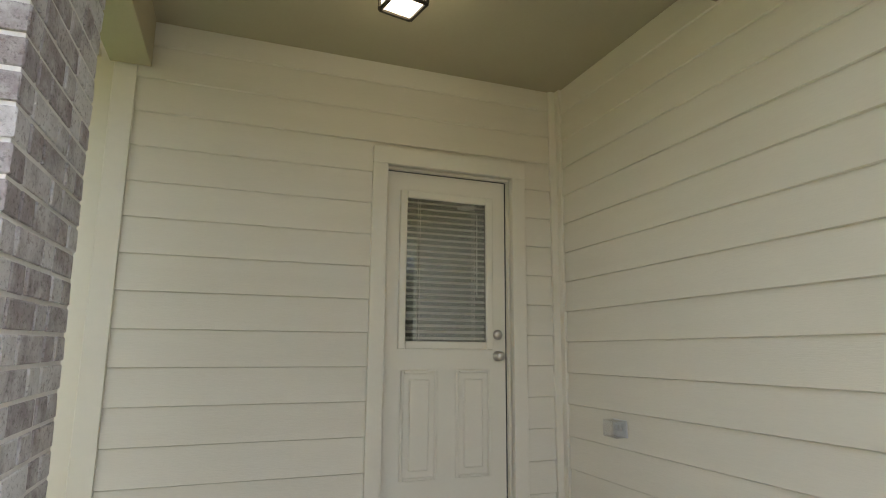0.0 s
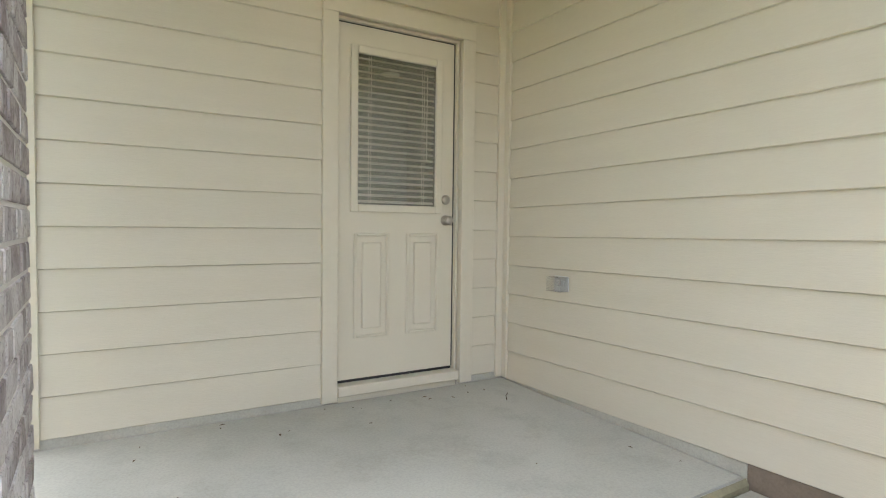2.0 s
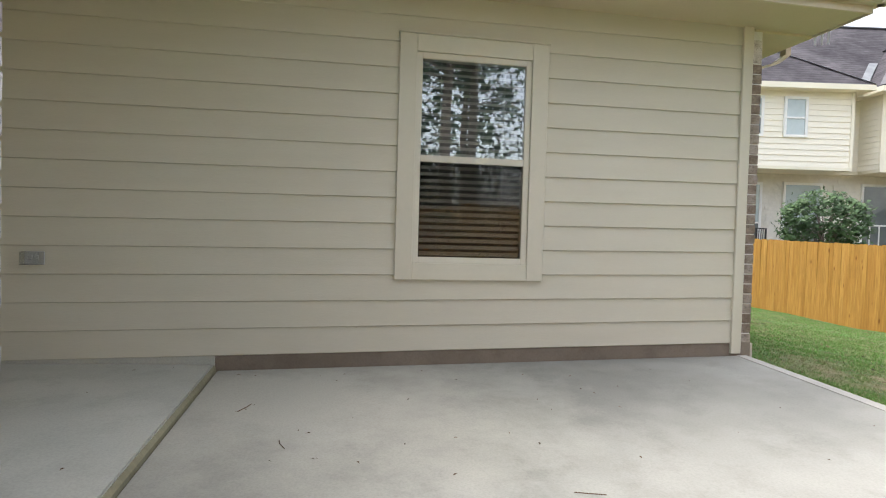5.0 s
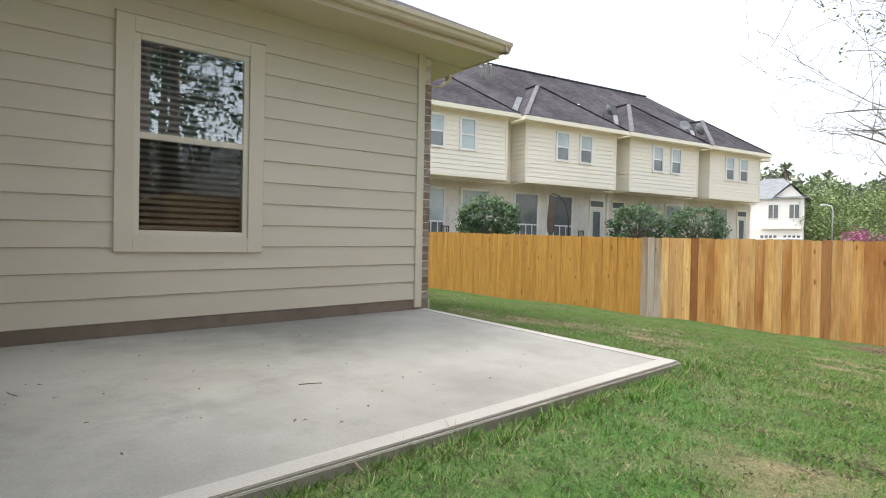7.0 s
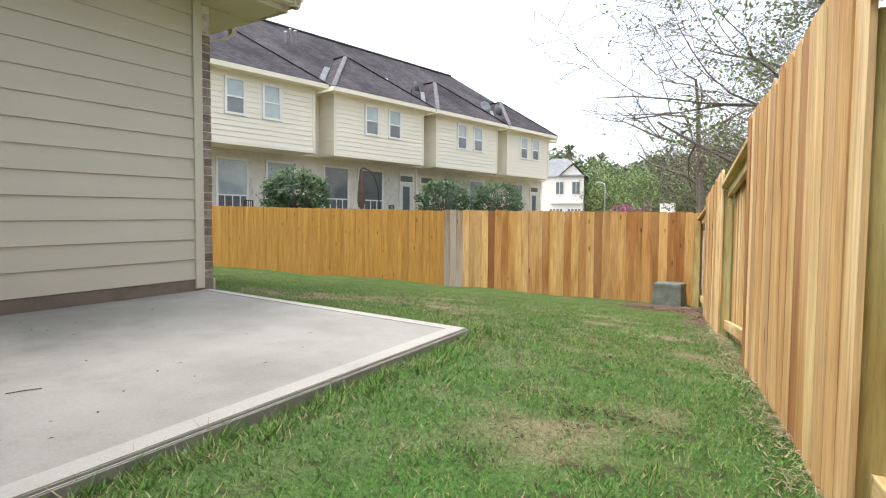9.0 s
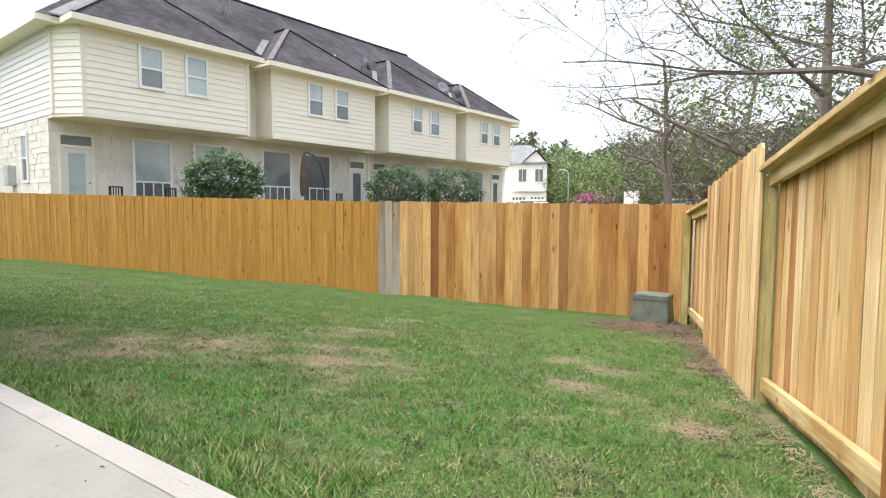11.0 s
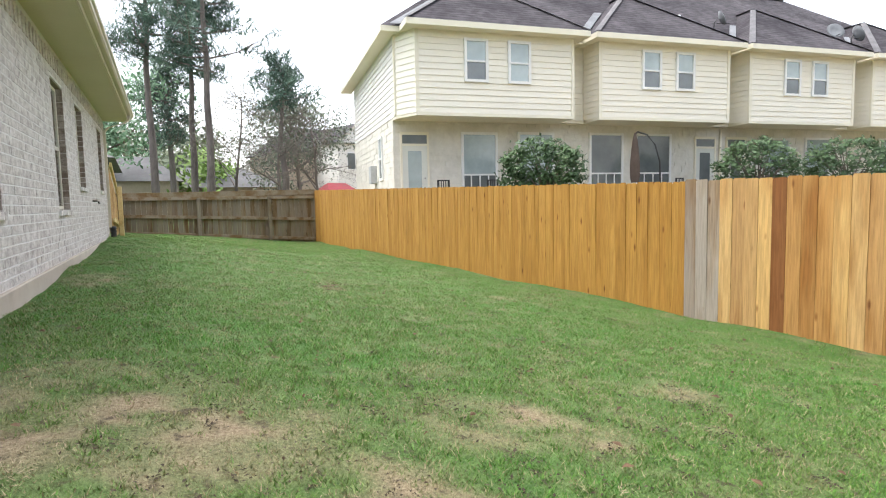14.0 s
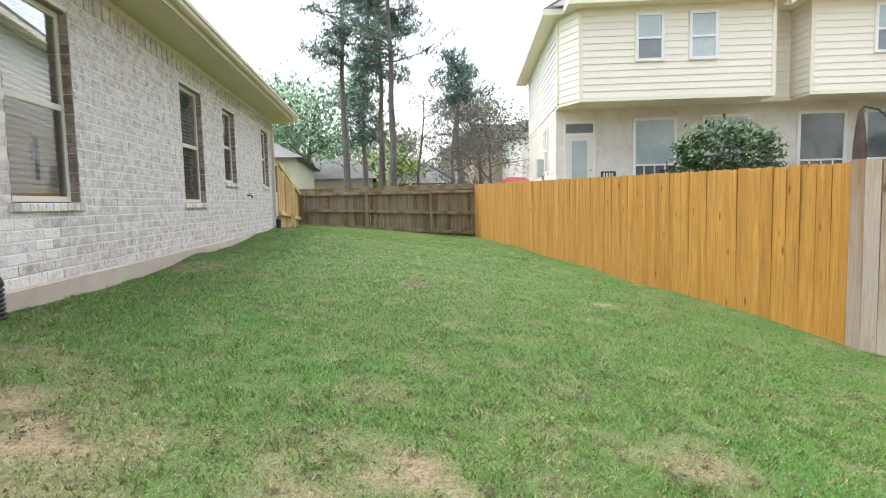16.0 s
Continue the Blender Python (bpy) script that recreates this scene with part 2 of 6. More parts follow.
M_NEW = picket_wood("new_cedar", [(0.56, 0.33, 0.115), (0.62, 0.40, 0.16), (0.27, 0.115, 0.035), (0.56, 0.325, 0.11), (0.38, 0.185, 0.06), (0.64, 0.42, 0.18), (0.23, 0.09, 0.028), (0.58, 0.355, 0.13), (0.62, 0.39, 0.15)])
M_NEW_PALE = picket_wood("new_pine", [(0.62, 0.44, 0.20), (0.70, 0.525, 0.275), (0.46, 0.25, 0.09), (0.72, 0.545, 0.30), (0.33, 0.15, 0.05), (0.66, 0.47, 0.225), (0.50, 0.29, 0.11), (0.74, 0.56, 0.31), (0.60, 0.41, 0.18)])
M_RAIL = picket_wood("treated_pine_rail", [(0.60, 0.47, 0.24), (0.64, 0.51, 0.27)], True, 0)
M_POST = picket_wood("treated_pine_post", [(0.40, 0.355, 0.155), (0.46, 0.405, 0.185)])
M_GOLD = picket_wood("golden_stained_wood", [(0.405, 0.215, 0.046), (0.44, 0.235, 0.053), (0.375, 0.195, 0.040), (0.42, 0.225, 0.048), (0.455, 0.25, 0.060)], blotch=(0.86, 0.78, 0.66))
M_GREY = picket_wood("weathered_wood", [(0.36, 0.29, 0.22), (0.21, 0.155, 0.115), (0.40, 0.34, 0.28), (0.27, 0.20, 0.15)], True, 2, 0.9, 0.3)
M_OLD = picket_wood("old_fence_wood", [(0.17, 0.125, 0.075), (0.21, 0.16, 0.095), (0.145, 0.11, 0.065), (0.19, 0.15, 0.10)], True, 2, 0.9, 0.25)
M_OLDRAIL = picket_wood("old_rail_wood", [(0.22, 0.165, 0.10), (0.25, 0.19, 0.12)], True, 1, 0.9, 0.3)
def shingles(name, a, b, course):
    """Asphalt shingles: tabs of uneven tone in level courses, with a dark butt line under each course and wandering stains."""
    m, N, L, p = nodes_of(name)
    vec, _ = coords(N, L, (1, 1, 1), False)
    stain = noise_at(N, L, vec, 0.45, 5, 0.65)
    tabs, _ = coords(N, L, (3.2, 3.2, 1 / course), False)
    tone = noise_at(N, L, tabs, 1.0, 2, 0.5)
    sep = N.new("ShaderNodeSeparateXYZ")
    L.new(vec, sep.inputs[0])
    row = N.new("ShaderNodeMath")
    row.operation = 'DIVIDE'
    row.inputs[1].default_value = course
    L.new(sep.outputs["Z"], row.inputs[0])
    part = N.new("ShaderNodeMath")
    part.operation = 'FRACT'
    L.new(row.outputs[0], part.inputs[0])
    c = mixer(N, L, a, b, ramp(N, L, stain, [(0.35, 0.0), (0.68, 1.0)]))
    c = mixer(N, L, c, ramp(N, L, tone, [(0.3, 0.68), (0.7, 1.2)]), 1.0, 'MULTIPLY')
    c = mixer(N, L, c, ramp(N, L, part.outputs[0], [(0.08, 0.5), (0.26, 1.0)]), 1.0, 'MULTIPLY')
    L.new(c, p.inputs["Base Color"])
    p.inputs["Roughness"].default_value = 0.95
    p.inputs["Specular IOR Level"].default_value = 0.2
    bumped(N, L, p, part.outputs[0], 0.5, 0.02)
    return m


M_SHINGLE = shingles("roof_shingle", (0.040, 0.036, 0.042), (0.105, 0.096, 0.104), 0.125)
M_RIDGE = surface("ridge_cap_shingle", (0.11, 0.108, 0.115), (0.18, 0.175, 0.18), 0.95, 2, 12, 0.3, 0.2)
M_TIN = surface("valley_tin", (0.15, 0.16, 0.17), (0.25, 0.26, 0.27), 0.8, 2, 20, 0.1, 0.0)
M_TSIDING = surface("cream_siding", (0.795, 0.75, 0.635), (0.83, 0.79, 0.68), 0.65, 0.4, 12, 0.05, 0.0)
M_TSTONE = surface("cream_stone", (0.66, 0.63, 0.55), (0.78, 0.75, 0.68), 0.9, 1.6, 6, 0.14, 0.6, 0.05)
M_TTRIM = surface("cream_trim", (0.76, 0.715, 0.58), (0.80, 0.755, 0.62), 0.6, 0.5, 20, 0.04, 0.0)
M_WHITE = surface("white_trim", (0.76, 0.76, 0.74), (0.80, 0.80, 0.78), 0.5, 1, 20, 0.04, 0.0)
# Sky reflection, blinds and dark rooms put into the colours of opaque panes.
M_TGLASS = surface("sky_and_blind_glass", (0.34, 0.41, 0.42), (0.46, 0.53, 0.53), 0.08, 0.8, 3, 0.2, 0.0, gloss=0.9)
M_TDARK = surface("dark_backed_glass", (0.12, 0.135, 0.14), (0.20, 0.215, 0.215), 0.08, 0.8, 3, 0.2, 0.0, gloss=0.9)
M_TDOOR = surface("pale_door_paint", (0.62, 0.63, 0.58), (0.68, 0.69, 0.63), 0.5, 1, 20, 0.04, 0.0)
M_BARK = surface("bark", (0.14, 0.115, 0.10), (0.25, 0.21, 0.185), 0.95, 2, 14, 0.4, 0.7, 0.03, (1, 1, 0.3))
M_PINEBARK = surface("pine_bark", (0.13, 0.11, 0.10), (0.24, 0.205, 0.185), 0.95, 2, 12, 0.4, 0.7, 0.03, (1, 1, 0.3))
M_NEEDLE = surface("pine_needles", (0.055, 0.105, 0.08), (0.12, 0.19, 0.135), 0.8, 0.5, 3, 0.3, 0.0)
M_SPRING = surface("spring_leaves", (0.14, 0.24, 0.05), (0.24, 0.36, 0.09), 0.7, 0.6, 4, 0.3, 0.0)
M_FRESH = surface("cool_fresh_leaves", (0.13, 0.25, 0.14), (0.25, 0.40, 0.24), 0.7, 0.6, 4, 0.3, 0.0)
M_SCRUB = surface("grey_green_needles", (0.10, 0.13, 0.09), (0.19, 0.22, 0.155), 0.8, 0.6, 4, 0.3, 0.0)
M_OAK = surface("dull_leaves", (0.17, 0.20, 0.11), (0.28, 0.31, 0.17), 0.8, 0.4, 3, 0.35, 0.0)
M_TWIG = surface("twig_haze", (0.15, 0.145, 0.11), (0.235, 0.22, 0.17), 0.9, 0.5, 3, 0.3, 0.0)
M_FARLEAF = surface("distant_leaves", (0.16, 0.195, 0.125), (0.27, 0.305, 0.20), 0.8, 0.25, 2, 0.35, 0.0)
M_FARSPRING = surface("distant_spring_leaves", (0.19, 0.27, 0.11), (0.31, 0.40, 0.17), 0.8, 0.3, 2, 0.3, 0.0)
M_HEDGE = surface("hedge_leaves", (0.03, 0.075, 0.022), (0.075, 0.145, 0.045), 0.6, 1.2, 6, 0.35, 0.0)
M_PINK = surface("pink_blossom", (0.50, 0.17, 0.33), (0.62, 0.28, 0.45), 0.8, 1.2, 6, 0.2, 0.0)
M_UMB = surface("brown_canvas", (0.10, 0.075, 0.06), (0.15, 0.11, 0.09), 0.9, 3, 30, 0.2, 0.2)
M_RED = surface("red_canvas", (0.22, 0.012, 0.02), (0.28, 0.02, 0.028), 0.6, 2, 20, 0.1, 0.0)
M_PAD = surface("green_grey_box", (0.085, 0.10, 0.085), (0.20, 0.225, 0.18), 0.7, 5, 30, 0.25, 0.1, 0.002)
M_MULCH = surface("pine_straw", (0.12, 0.08, 0.055), (0.29, 0.20, 0.145), 0.95, 6, 40, 0.4, 0.8, 0.02)
M_WHITEBOX = surface("white_siding", (0.74, 0.72, 0.68), (0.80, 0.78, 0.74), 0.7, 0.4, 8, 0.05, 0.0)
M_TAN = surface("tan_brick", (0.40, 0.33, 0.26), (0.48, 0.40, 0.32), 0.9, 0.8, 10, 0.2, 0.0)
M_SLATE = surface("grey_shingle", (0.10, 0.10, 0.105), (0.17, 0.17, 0.175), 0.95, 0.6, 8, 0.25, 0.0)
M_LAWN = lawn_mat("lawn", False)
M_BLADE = lawn_mat("grass_blades", True)
M_DEBRIS = surface("dead_leaf", (0.10, 0.06, 0.035), (0.22, 0.13, 0.07), 0.9, 4, 20, 0.3, 0.0, loose=True, vary=0.5)
M_THATCH = surface("dead_grass", (0.20, 0.155, 0.09), (0.42, 0.35, 0.23), 0.9, 3, 60, 0.3, 0.0)
M_SOIL = surface("dark_soil", (0.035, 0.026, 0.016), (0.08, 0.058, 0.036), 0.95, 3, 60, 0.3, 0.0)
M_DOWNLIGHT = glowing("lit_downlight", (1.0, 0.93, 0.8), 14.0)
M_TINTDRY = surface("joint_filler", (0.20, 0.185, 0.12), (0.28, 0.26, 0.17), 0.9, 5, 40, 0.2, 0.2)


# ---- builders ----
def shape(name, verts, faces, mat, parent=None, smooth=False, m=None):
    me = bpy.data.meshes.new(name)
    me.from_pydata([tuple(map(float, v)) for v in verts], [], faces)
    me.materials.append(mat)
    if smooth:
        me.polygons.foreach_set("use_smooth", [True] * len(me.polygons))
    me.update()
    return put(name, me, parent, m)


def put(name, me, parent=None, m=None):
    ob = new(name, me)
    if parent is not None:
        ob.parent = parent
    if m is not None:
        ob.matrix_basis = m
    return ob


def hub(name, x=0, y=0, z=0, rz=0, label="", category="", group="", kind=""):
    ob = new(name)
    ob.matrix_basis = pose(x, y, z, 0, 0, rz)
    return tagged(ob, label, category, group, kind)


BOX_F = [(0, 3, 2, 1), (4, 5, 6, 7), (0, 1, 5, 4), (1, 2, 6, 5), (2, 3, 7, 6), (3, 0, 4, 7)]


def corners(a, b):
    (x0, y0, z0), (x1, y1, z1) = a, b
    x0, x1 = sorted((x0, x1))
    y0, y1 = sorted((y0, y1))
    z0, z1 = sorted((z0, z1))
    return [(x0, y0, z0), (x1, y0, z0), (x1, y1, z0), (x0, y1, z0), (x0, y0, z1), (x1, y0, z1), (x1, y1, z1), (x0, y1, z1)]


def box_mesh(name, boxes, mat, bevel=0.0):
    bm = bmesh.new()
    for a, b in boxes:
        vs = [bm.verts.new(v) for v in corners(a, b)]
        for f in BOX_F:
            bm.faces.new([vs[i] for i in f])
    if bevel:
        bmesh.ops.bevel(bm, geom=list(bm.edges), offset=bevel, segments=1, affect='EDGES')
    me = bpy.data.meshes.new(name)
    bm.to_mesh(me)
    bm.free()
    me.materials.append(mat)
    return me


def box(name, a, b, mat, parent=None, bevel=0.0):
    return put(name, box_mesh(name, [(a, b)], mat, bevel), parent)


def boxes(name, lst, mat, parent=None, bevel=0.0):
    return put(name, box_mesh(name, lst, mat, bevel), parent)


def turned(name, profile, mat, parent=None, m=None, sides=20):
    """A solid turned round z from (radius, height) pairs."""
    V, F = [], []
    for r, h in profile:
        for i in range(sides):
            a = 2 * math.pi * i / sides
            V.append((r * math.cos(a), r * math.sin(a), h))
    for k in range(len(profile) - 1):
        for i in range(sides):
            j = (i + 1) % sides
            F.append((k * sides + i, k * sides + j, (k + 1) * sides + j, (k + 1) * sides + i))
    F.append(tuple(range(sides - 1, -1, -1)))
    F.append(tuple((len(profile) - 1) * sides + i for i in range(sides)))
    return shape(name, V, F, mat, parent, True, m)


def tubes_into(V, F, pts, radii, sides=5):
    pts = [Vector(p) for p in pts]
    base = len(V)
    for i, p in enumerate(pts):
        d = (pts[min(i + 1, len(pts) - 1)] - pts[max(i - 1, 0)]).normalized()
        a = d.orthogonal().normalized()
        b = d.cross(a)
        for k in range(sides):
            w = 2 * math.pi * k / sides
            V.append(tuple(p + (a * math.cos(w) + b * math.sin(w)) * radii[i]))
    for i in range(len(pts) - 1):
        for k in range(sides):
            n = (k + 1) % sides
            F.append((base + i * sides + k, base + i * sides + n, base + (i + 1) * sides + n, base + (i + 1) * sides + k))


def tube(name, pts, radius, mat, parent=None, sides=10):
    V, F = [], []
    tubes_into(V, F, pts, [radius] * len(pts), sides)
    F.append(tuple(range(sides - 1, -1, -1)))
    F.append(tuple(len(V) - sides + k for k in range(sides)))
    return shape(name, V, F, mat, parent, True)


def leaf_cards(rng, centres, spread, count, size, thin=1.0):
    """Small loose leaves round each centre: corner points and faces."""
    V, F = [], []
    for c in centres:
        for _ in range(count):
            o = Vector(c) + Vector((rng.gauss(0, 1), rng.gauss(0, 1), rng.gauss(0, 0.8))) * spread
            a = Vector((rng.uniform(-1, 1), rng.uniform(-1, 1), rng.uniform(-1, 1))).normalized()
            b = a.orthogonal().normalized()
            s = size * rng.uniform(0.6, 1.3)
            k = len(V)
            V += [tuple(o - a * s), tuple(o + b * s * 0.5 * thin), tuple(o + a * s), tuple(o - b * s * 0.5 * thin)]
            F.append((k, k + 1, k + 2, k + 3))
    return V, F


# ---- ground ----
RELIEF = [
    (-3.25, -3, -.115), (-3.3, -1.5, -.14), (-3.1, -5.7, -.068), (-1.5, -5.9, -.062), (0, -6.1, -.065), (-3.2, -4.4, -.09), (-1.5, -3, -.25),
    (-4.9, -2.2, -.262), (-4.8, -3.5, -.255), (-5.5, -2, -.255), (-4.65, -6.3, -.27), (-4.2, -8.6, -.45), (-3.8, -10.8, -.62),
    (-3.4, -13, -.8), (-3, -12.3, -.74), (1.46, -12.5, -.69), (-1, -12.8, -.75), (5.2, -12.3, -.665), (9, -12.1, -.635), (12.6, -11.9, -.61), (14.6, -11.8, -.59), (16.2, -11.7, -.57),
    (-2.1, -7.4, -.25), (-2.9, -8.5, -.38), (-1.2, -10, -.5), (1.2, -6.1, -.05), (5, -6.1, .0), (9, -6.1, .07), (11.3, -6.1, .1)]
RELIEF += [
    (16.2, -5.8, .0), (4, -9, -.36), (10, -9, -.28), (16, -9, -.3), (10.5, -20, .3), (16, -14.5, .3), (5, -40, .35),
    (0, -16, -.3), (-5, -16, -.5), (-8, -8, -.3), (-8, -2, -.15), (25, -8, .1), (0, -30, .3), (30, -30, .35), (-8, 10, -.1),
    (25, 5, 0), (-3, 5, -.3), (5, -2, -.4), (40, -60, .3), (-40, -40, .1), (-40, 20, .1), (50, 20, .3)]
_P = np.array([r[:2] for r in RELIEF])
_Z = np.array([r[2] for r in RELIEF])
_K = np.linalg.norm(_P[:, None] - _P[None], axis=2)
_A = np.block([[_K, np.ones((len(_P), 1))], [np.ones((1, len(_P))), np.zeros((1, 1))]])
_W = np.linalg.solve(_A, np.append(_Z, 0))


def ground_z(x, y):
    q = np.stack([np.atleast_1d(x), np.atleast_1d(y)], 1).astype(float)
    z = np.linalg.norm(q[:, None] - _P[None], axis=2) @ _W[:-1] + _W[-1]
    far = np.clip((np.hypot(q[:, 0] - 5, q[:, 1] + 15) - 45) / 30, 0, 1)
    return z * (1 - far) + 0.3 * far


PATCHES = [(-4.02, -4.49, .25), (-3.86, -4.57, .17), (-0.92, -8.25, .30), (-1.0, -8.6, .22), (3.7, -8.93, .2), (4.1, -6.4, .35), (-1.0, -7.2, .5),
           (-0.5, -6.7, .6), (-1.85, -7.35, .38), (-1.25, -8.75, .2), (-3.1, -8.8, .3), (-3.2, -8.0, .25), (-1.65, -7.75, .3), (-3.85, -7.6, .3),
           (-0.75, -9.8, .2), (3.0, -11.1, .25), (-4.3, -6.7, .2), (-4.1, -8.2, .22), (-3.85, -9.5, .25), (-3.5, -11.2, .4), (-3.0, -11.6, .35)]


def dryness(x, y):
    d = np.zeros(len(x))
    for px, py, r in PATCHES:
        d = np.maximum(d, 1.25 - ((x - px) ** 2 + ((y - py) * 1.15) ** 2) ** 0.5 / r * 0.85)
    w = np.array([noise.fractal(Vector((a * 2.9, b * 2.9, 0)), 0.7, 2.1, 5) for a, b in zip(x, y)])
    f = np.array([noise.noise(Vector((a * 15, b * 15, 3))) for a, b in zip(x, y)])
    return np.clip(np.clip(d, 0, 1) * (0.68 + 0.9 * w + 0.8 * f) + np.clip(w * 0.6 - 0.02 + 0.6 * f, 0, 0.8) * 0.7, 0, 1)


def spread_axis(a, b, step, reach):
    out, s = list(np.arange(a, b + 1e-6, step)), step
    lo, hi = a, b
    while hi < reach:
        s *= 1.35
        lo, hi = lo - s, hi + s
        out += [lo, hi]
    return np.array(sorted(out))


def lawn_z(x, y):
    """The ground with its small unevenness."""
    q = ground_z(x, y)
    return q + np.array([0.018 * noise.fractal(Vector((a * 1.3, b * 1.3, 7)), 1.0, 2.0, 3) for a, b in zip(np.atleast_1d(x), np.atleast_1d(y))])


gx, gy = spread_axis(-6.5, 17, 0.125, 1500), spread_axis(-14, -1.5, 0.125, 1500)
GX, GY = np.meshgrid(gx, gy)
gz = lawn_z(GX.ravel(), GY.ravel())
inner = (GX.ravel() > -3.0) & (GX.ravel() < 11.2) & (GY.ravel() > -5.6)
gz[inner] = np.minimum(gz[inner], -0.22)
me = bpy.data.meshes.new("ground")
nx = len(gx)
me.from_pydata(np.stack([GX.ravel(), GY.ravel(), gz], 1).tolist(), [],
               [(j * nx + i, j * nx + i + 1, (j + 1) * nx + i + 1, (j + 1) * nx + i) for j in range(len(gy) - 1) for i in range(nx - 1)])
me.materials.append(M_LAWN)
me.polygons.foreach_set("use_smooth", [True] * len(me.polygons))
# Unseen ground past the back fence set straw-coloured, so it bounces less green.
me.attributes.new("dry", 'FLOAT', 'POINT').data.foreach_set("value", np.where(GY.ravel() < -13.2 + 0.08 * np.clip(GX.ravel(), -4, 17), 0.85, dryness(GX.ravel(), GY.ravel())))
tagged(put("ground", me), "uneven green lawn with dry straw patches", "lawn", kind="structure")


def grass(count, x0, x1, y0, y1, seed, tall, feather=0.01):
    g = np.random.default_rng(seed)
    x, y = g.uniform(x0, x1, count), g.uniform(y0, y1, count)
    fence_x = -4.2 - 0.195 * (y + 8.6)
    thin = g.uniform(0, 1, count) < np.clip((x1 - x) / feather, 0, 1)
    keep = thin & ~((x > -3.07 + 0.045 * (-5.62 - y)) & (y > -5.62 - 0.104 * (x + 3.07)) & (x < 0)) & ~((x > -0.1) & (y > -6.02)) & (x > fence_x + 0.04) & (y < -1.2) & (y > -12.9 + 0.0)
    x, y = x[keep], y[keep]
    d = dryness(x, y)
    live = g.uniform(0, 1, len(x)) > d * 0.7
    x, y, d = x[live], y[live], d[live]
    n = len(x)
    z = lawn_z(x, y)
    a = g.uniform(0, 2 * np.pi, n)
    tuft = np.array([noise.noise(Vector((p * 8, q * 8, 11))) + 0.6 * noise.noise(Vector((p * 21, q * 21, 5))) for p, q in zip(x, y)])
    h = g.uniform(0.5, 1.2, n) * tall * (1 - 0.55 * d) * np.clip(1.0 + 1.1 * tuft, 0.3, 1.9)
    w = g.uniform(0.002, 0.0042, n)
    lean = g.uniform(0.35, 1.5, n) * h
    b = g.uniform(0, 2 * np.pi, n)
    V = np.zeros((n, 3, 3))
    V[:, 0] = np.stack([x - np.cos(a) * w, y - np.sin(a) * w, z - 0.004], 1)
    V[:, 1] = np.stack([x + np.cos(a) * w, y + np.sin(a) * w, z - 0.004], 1)
    V[:, 2] = np.stack([x + np.cos(b) * lean, y + np.sin(b) * lean, z + h], 1)
    me = bpy.data.meshes.new("grass")
    me.vertices.add(3 * n)
    me.vertices.foreach_set("co", V.ravel())
    me.loops.add(3 * n)
    me.loops.foreach_set("vertex_index", np.arange(3 * n, dtype=np.int32))
    me.polygons.add(n)
    me.polygons.foreach_set("loop_start", np.arange(0, 3 * n, 3, dtype=np.int32))
    me.update(calc_edges=True)
    me.attributes.new("dry", 'FLOAT', 'POINT').data.foreach_set("value", np.repeat(np.clip(d + g.uniform(-.12, .3, n) + (g.uniform(0, 1, n) < .19) * .65, 0, 1), 3))
    me.materials.append(M_BLADE)
    return tagged(put("grass", me), "short mown green grass with straw blades", "grass", kind="stuff")


grass(640000, -5.4, 4.5, -11.5, -1.2, 1, 0.020, 6.0)
grass(330000, -4.5, 16.1, -12.7, -6.0, 2, 0.020)
grass(9000, -3.30, -2.98, -5.8, -1.3, 3, 0.042)
grass(9000, -3.15, 0.1, -6.05, -5.58, 4, 0.042)


# ---- house ----
ROW = 0.192
SIDE_Z = 0.030
WALL_TOP = 2.80


def lap_mesh(length):
    """One lap board: length along x, face towards -y, thicker at its lower edge."""
    h, t0, t1 = ROW + 0.014, 0.0165, 0.002
    V = [(0, -t0, .0055), (length, -t0, .0055), (length, -t1, h), (0, -t1, h), (0, 0, .018), (length, 0, .018), (length, 0, h), (0, 0, h),
         (0, -t0 + 0.009, 0), (length, -t0 + 0.009, 0), (0, -t0 + 0.010, .018), (length, -t0 + 0.010, .018)]
    F = [(0, 1, 2, 3), (8, 9, 1, 0), (10, 11, 9, 8), (4, 5, 11, 10), (3, 2, 6, 7), (0, 3, 7, 4, 10, 8), (1, 9, 11, 5, 6, 2)]
    me = bpy.data.meshes.new("siding_board")
    me.from_pydata(V, [], F)
    me.materials.append(M_SIDING)
    return me


LAPS = {}


def lay_siding(parent, to_world, spans, base=SIDE_Z, rise=0.0):
    """Lap boards over the given stretches (a, b, lowest row, highest row); rise: how far the lowest row climbs for each metre."""
    for a, b, lo, hi in spans:
        key = round(b - a, 3)
        if key not in LAPS:
            LAPS[key] = lap_mesh(b - a)
        for k in range(lo, hi):
            tilt = rise - .0007 * k if rise else 0
            put("siding_board", LAPS[key], parent, to_world @ pose(a, 0, base + k * ROW + a * tilt, 0, -math.degrees(tilt), 0))


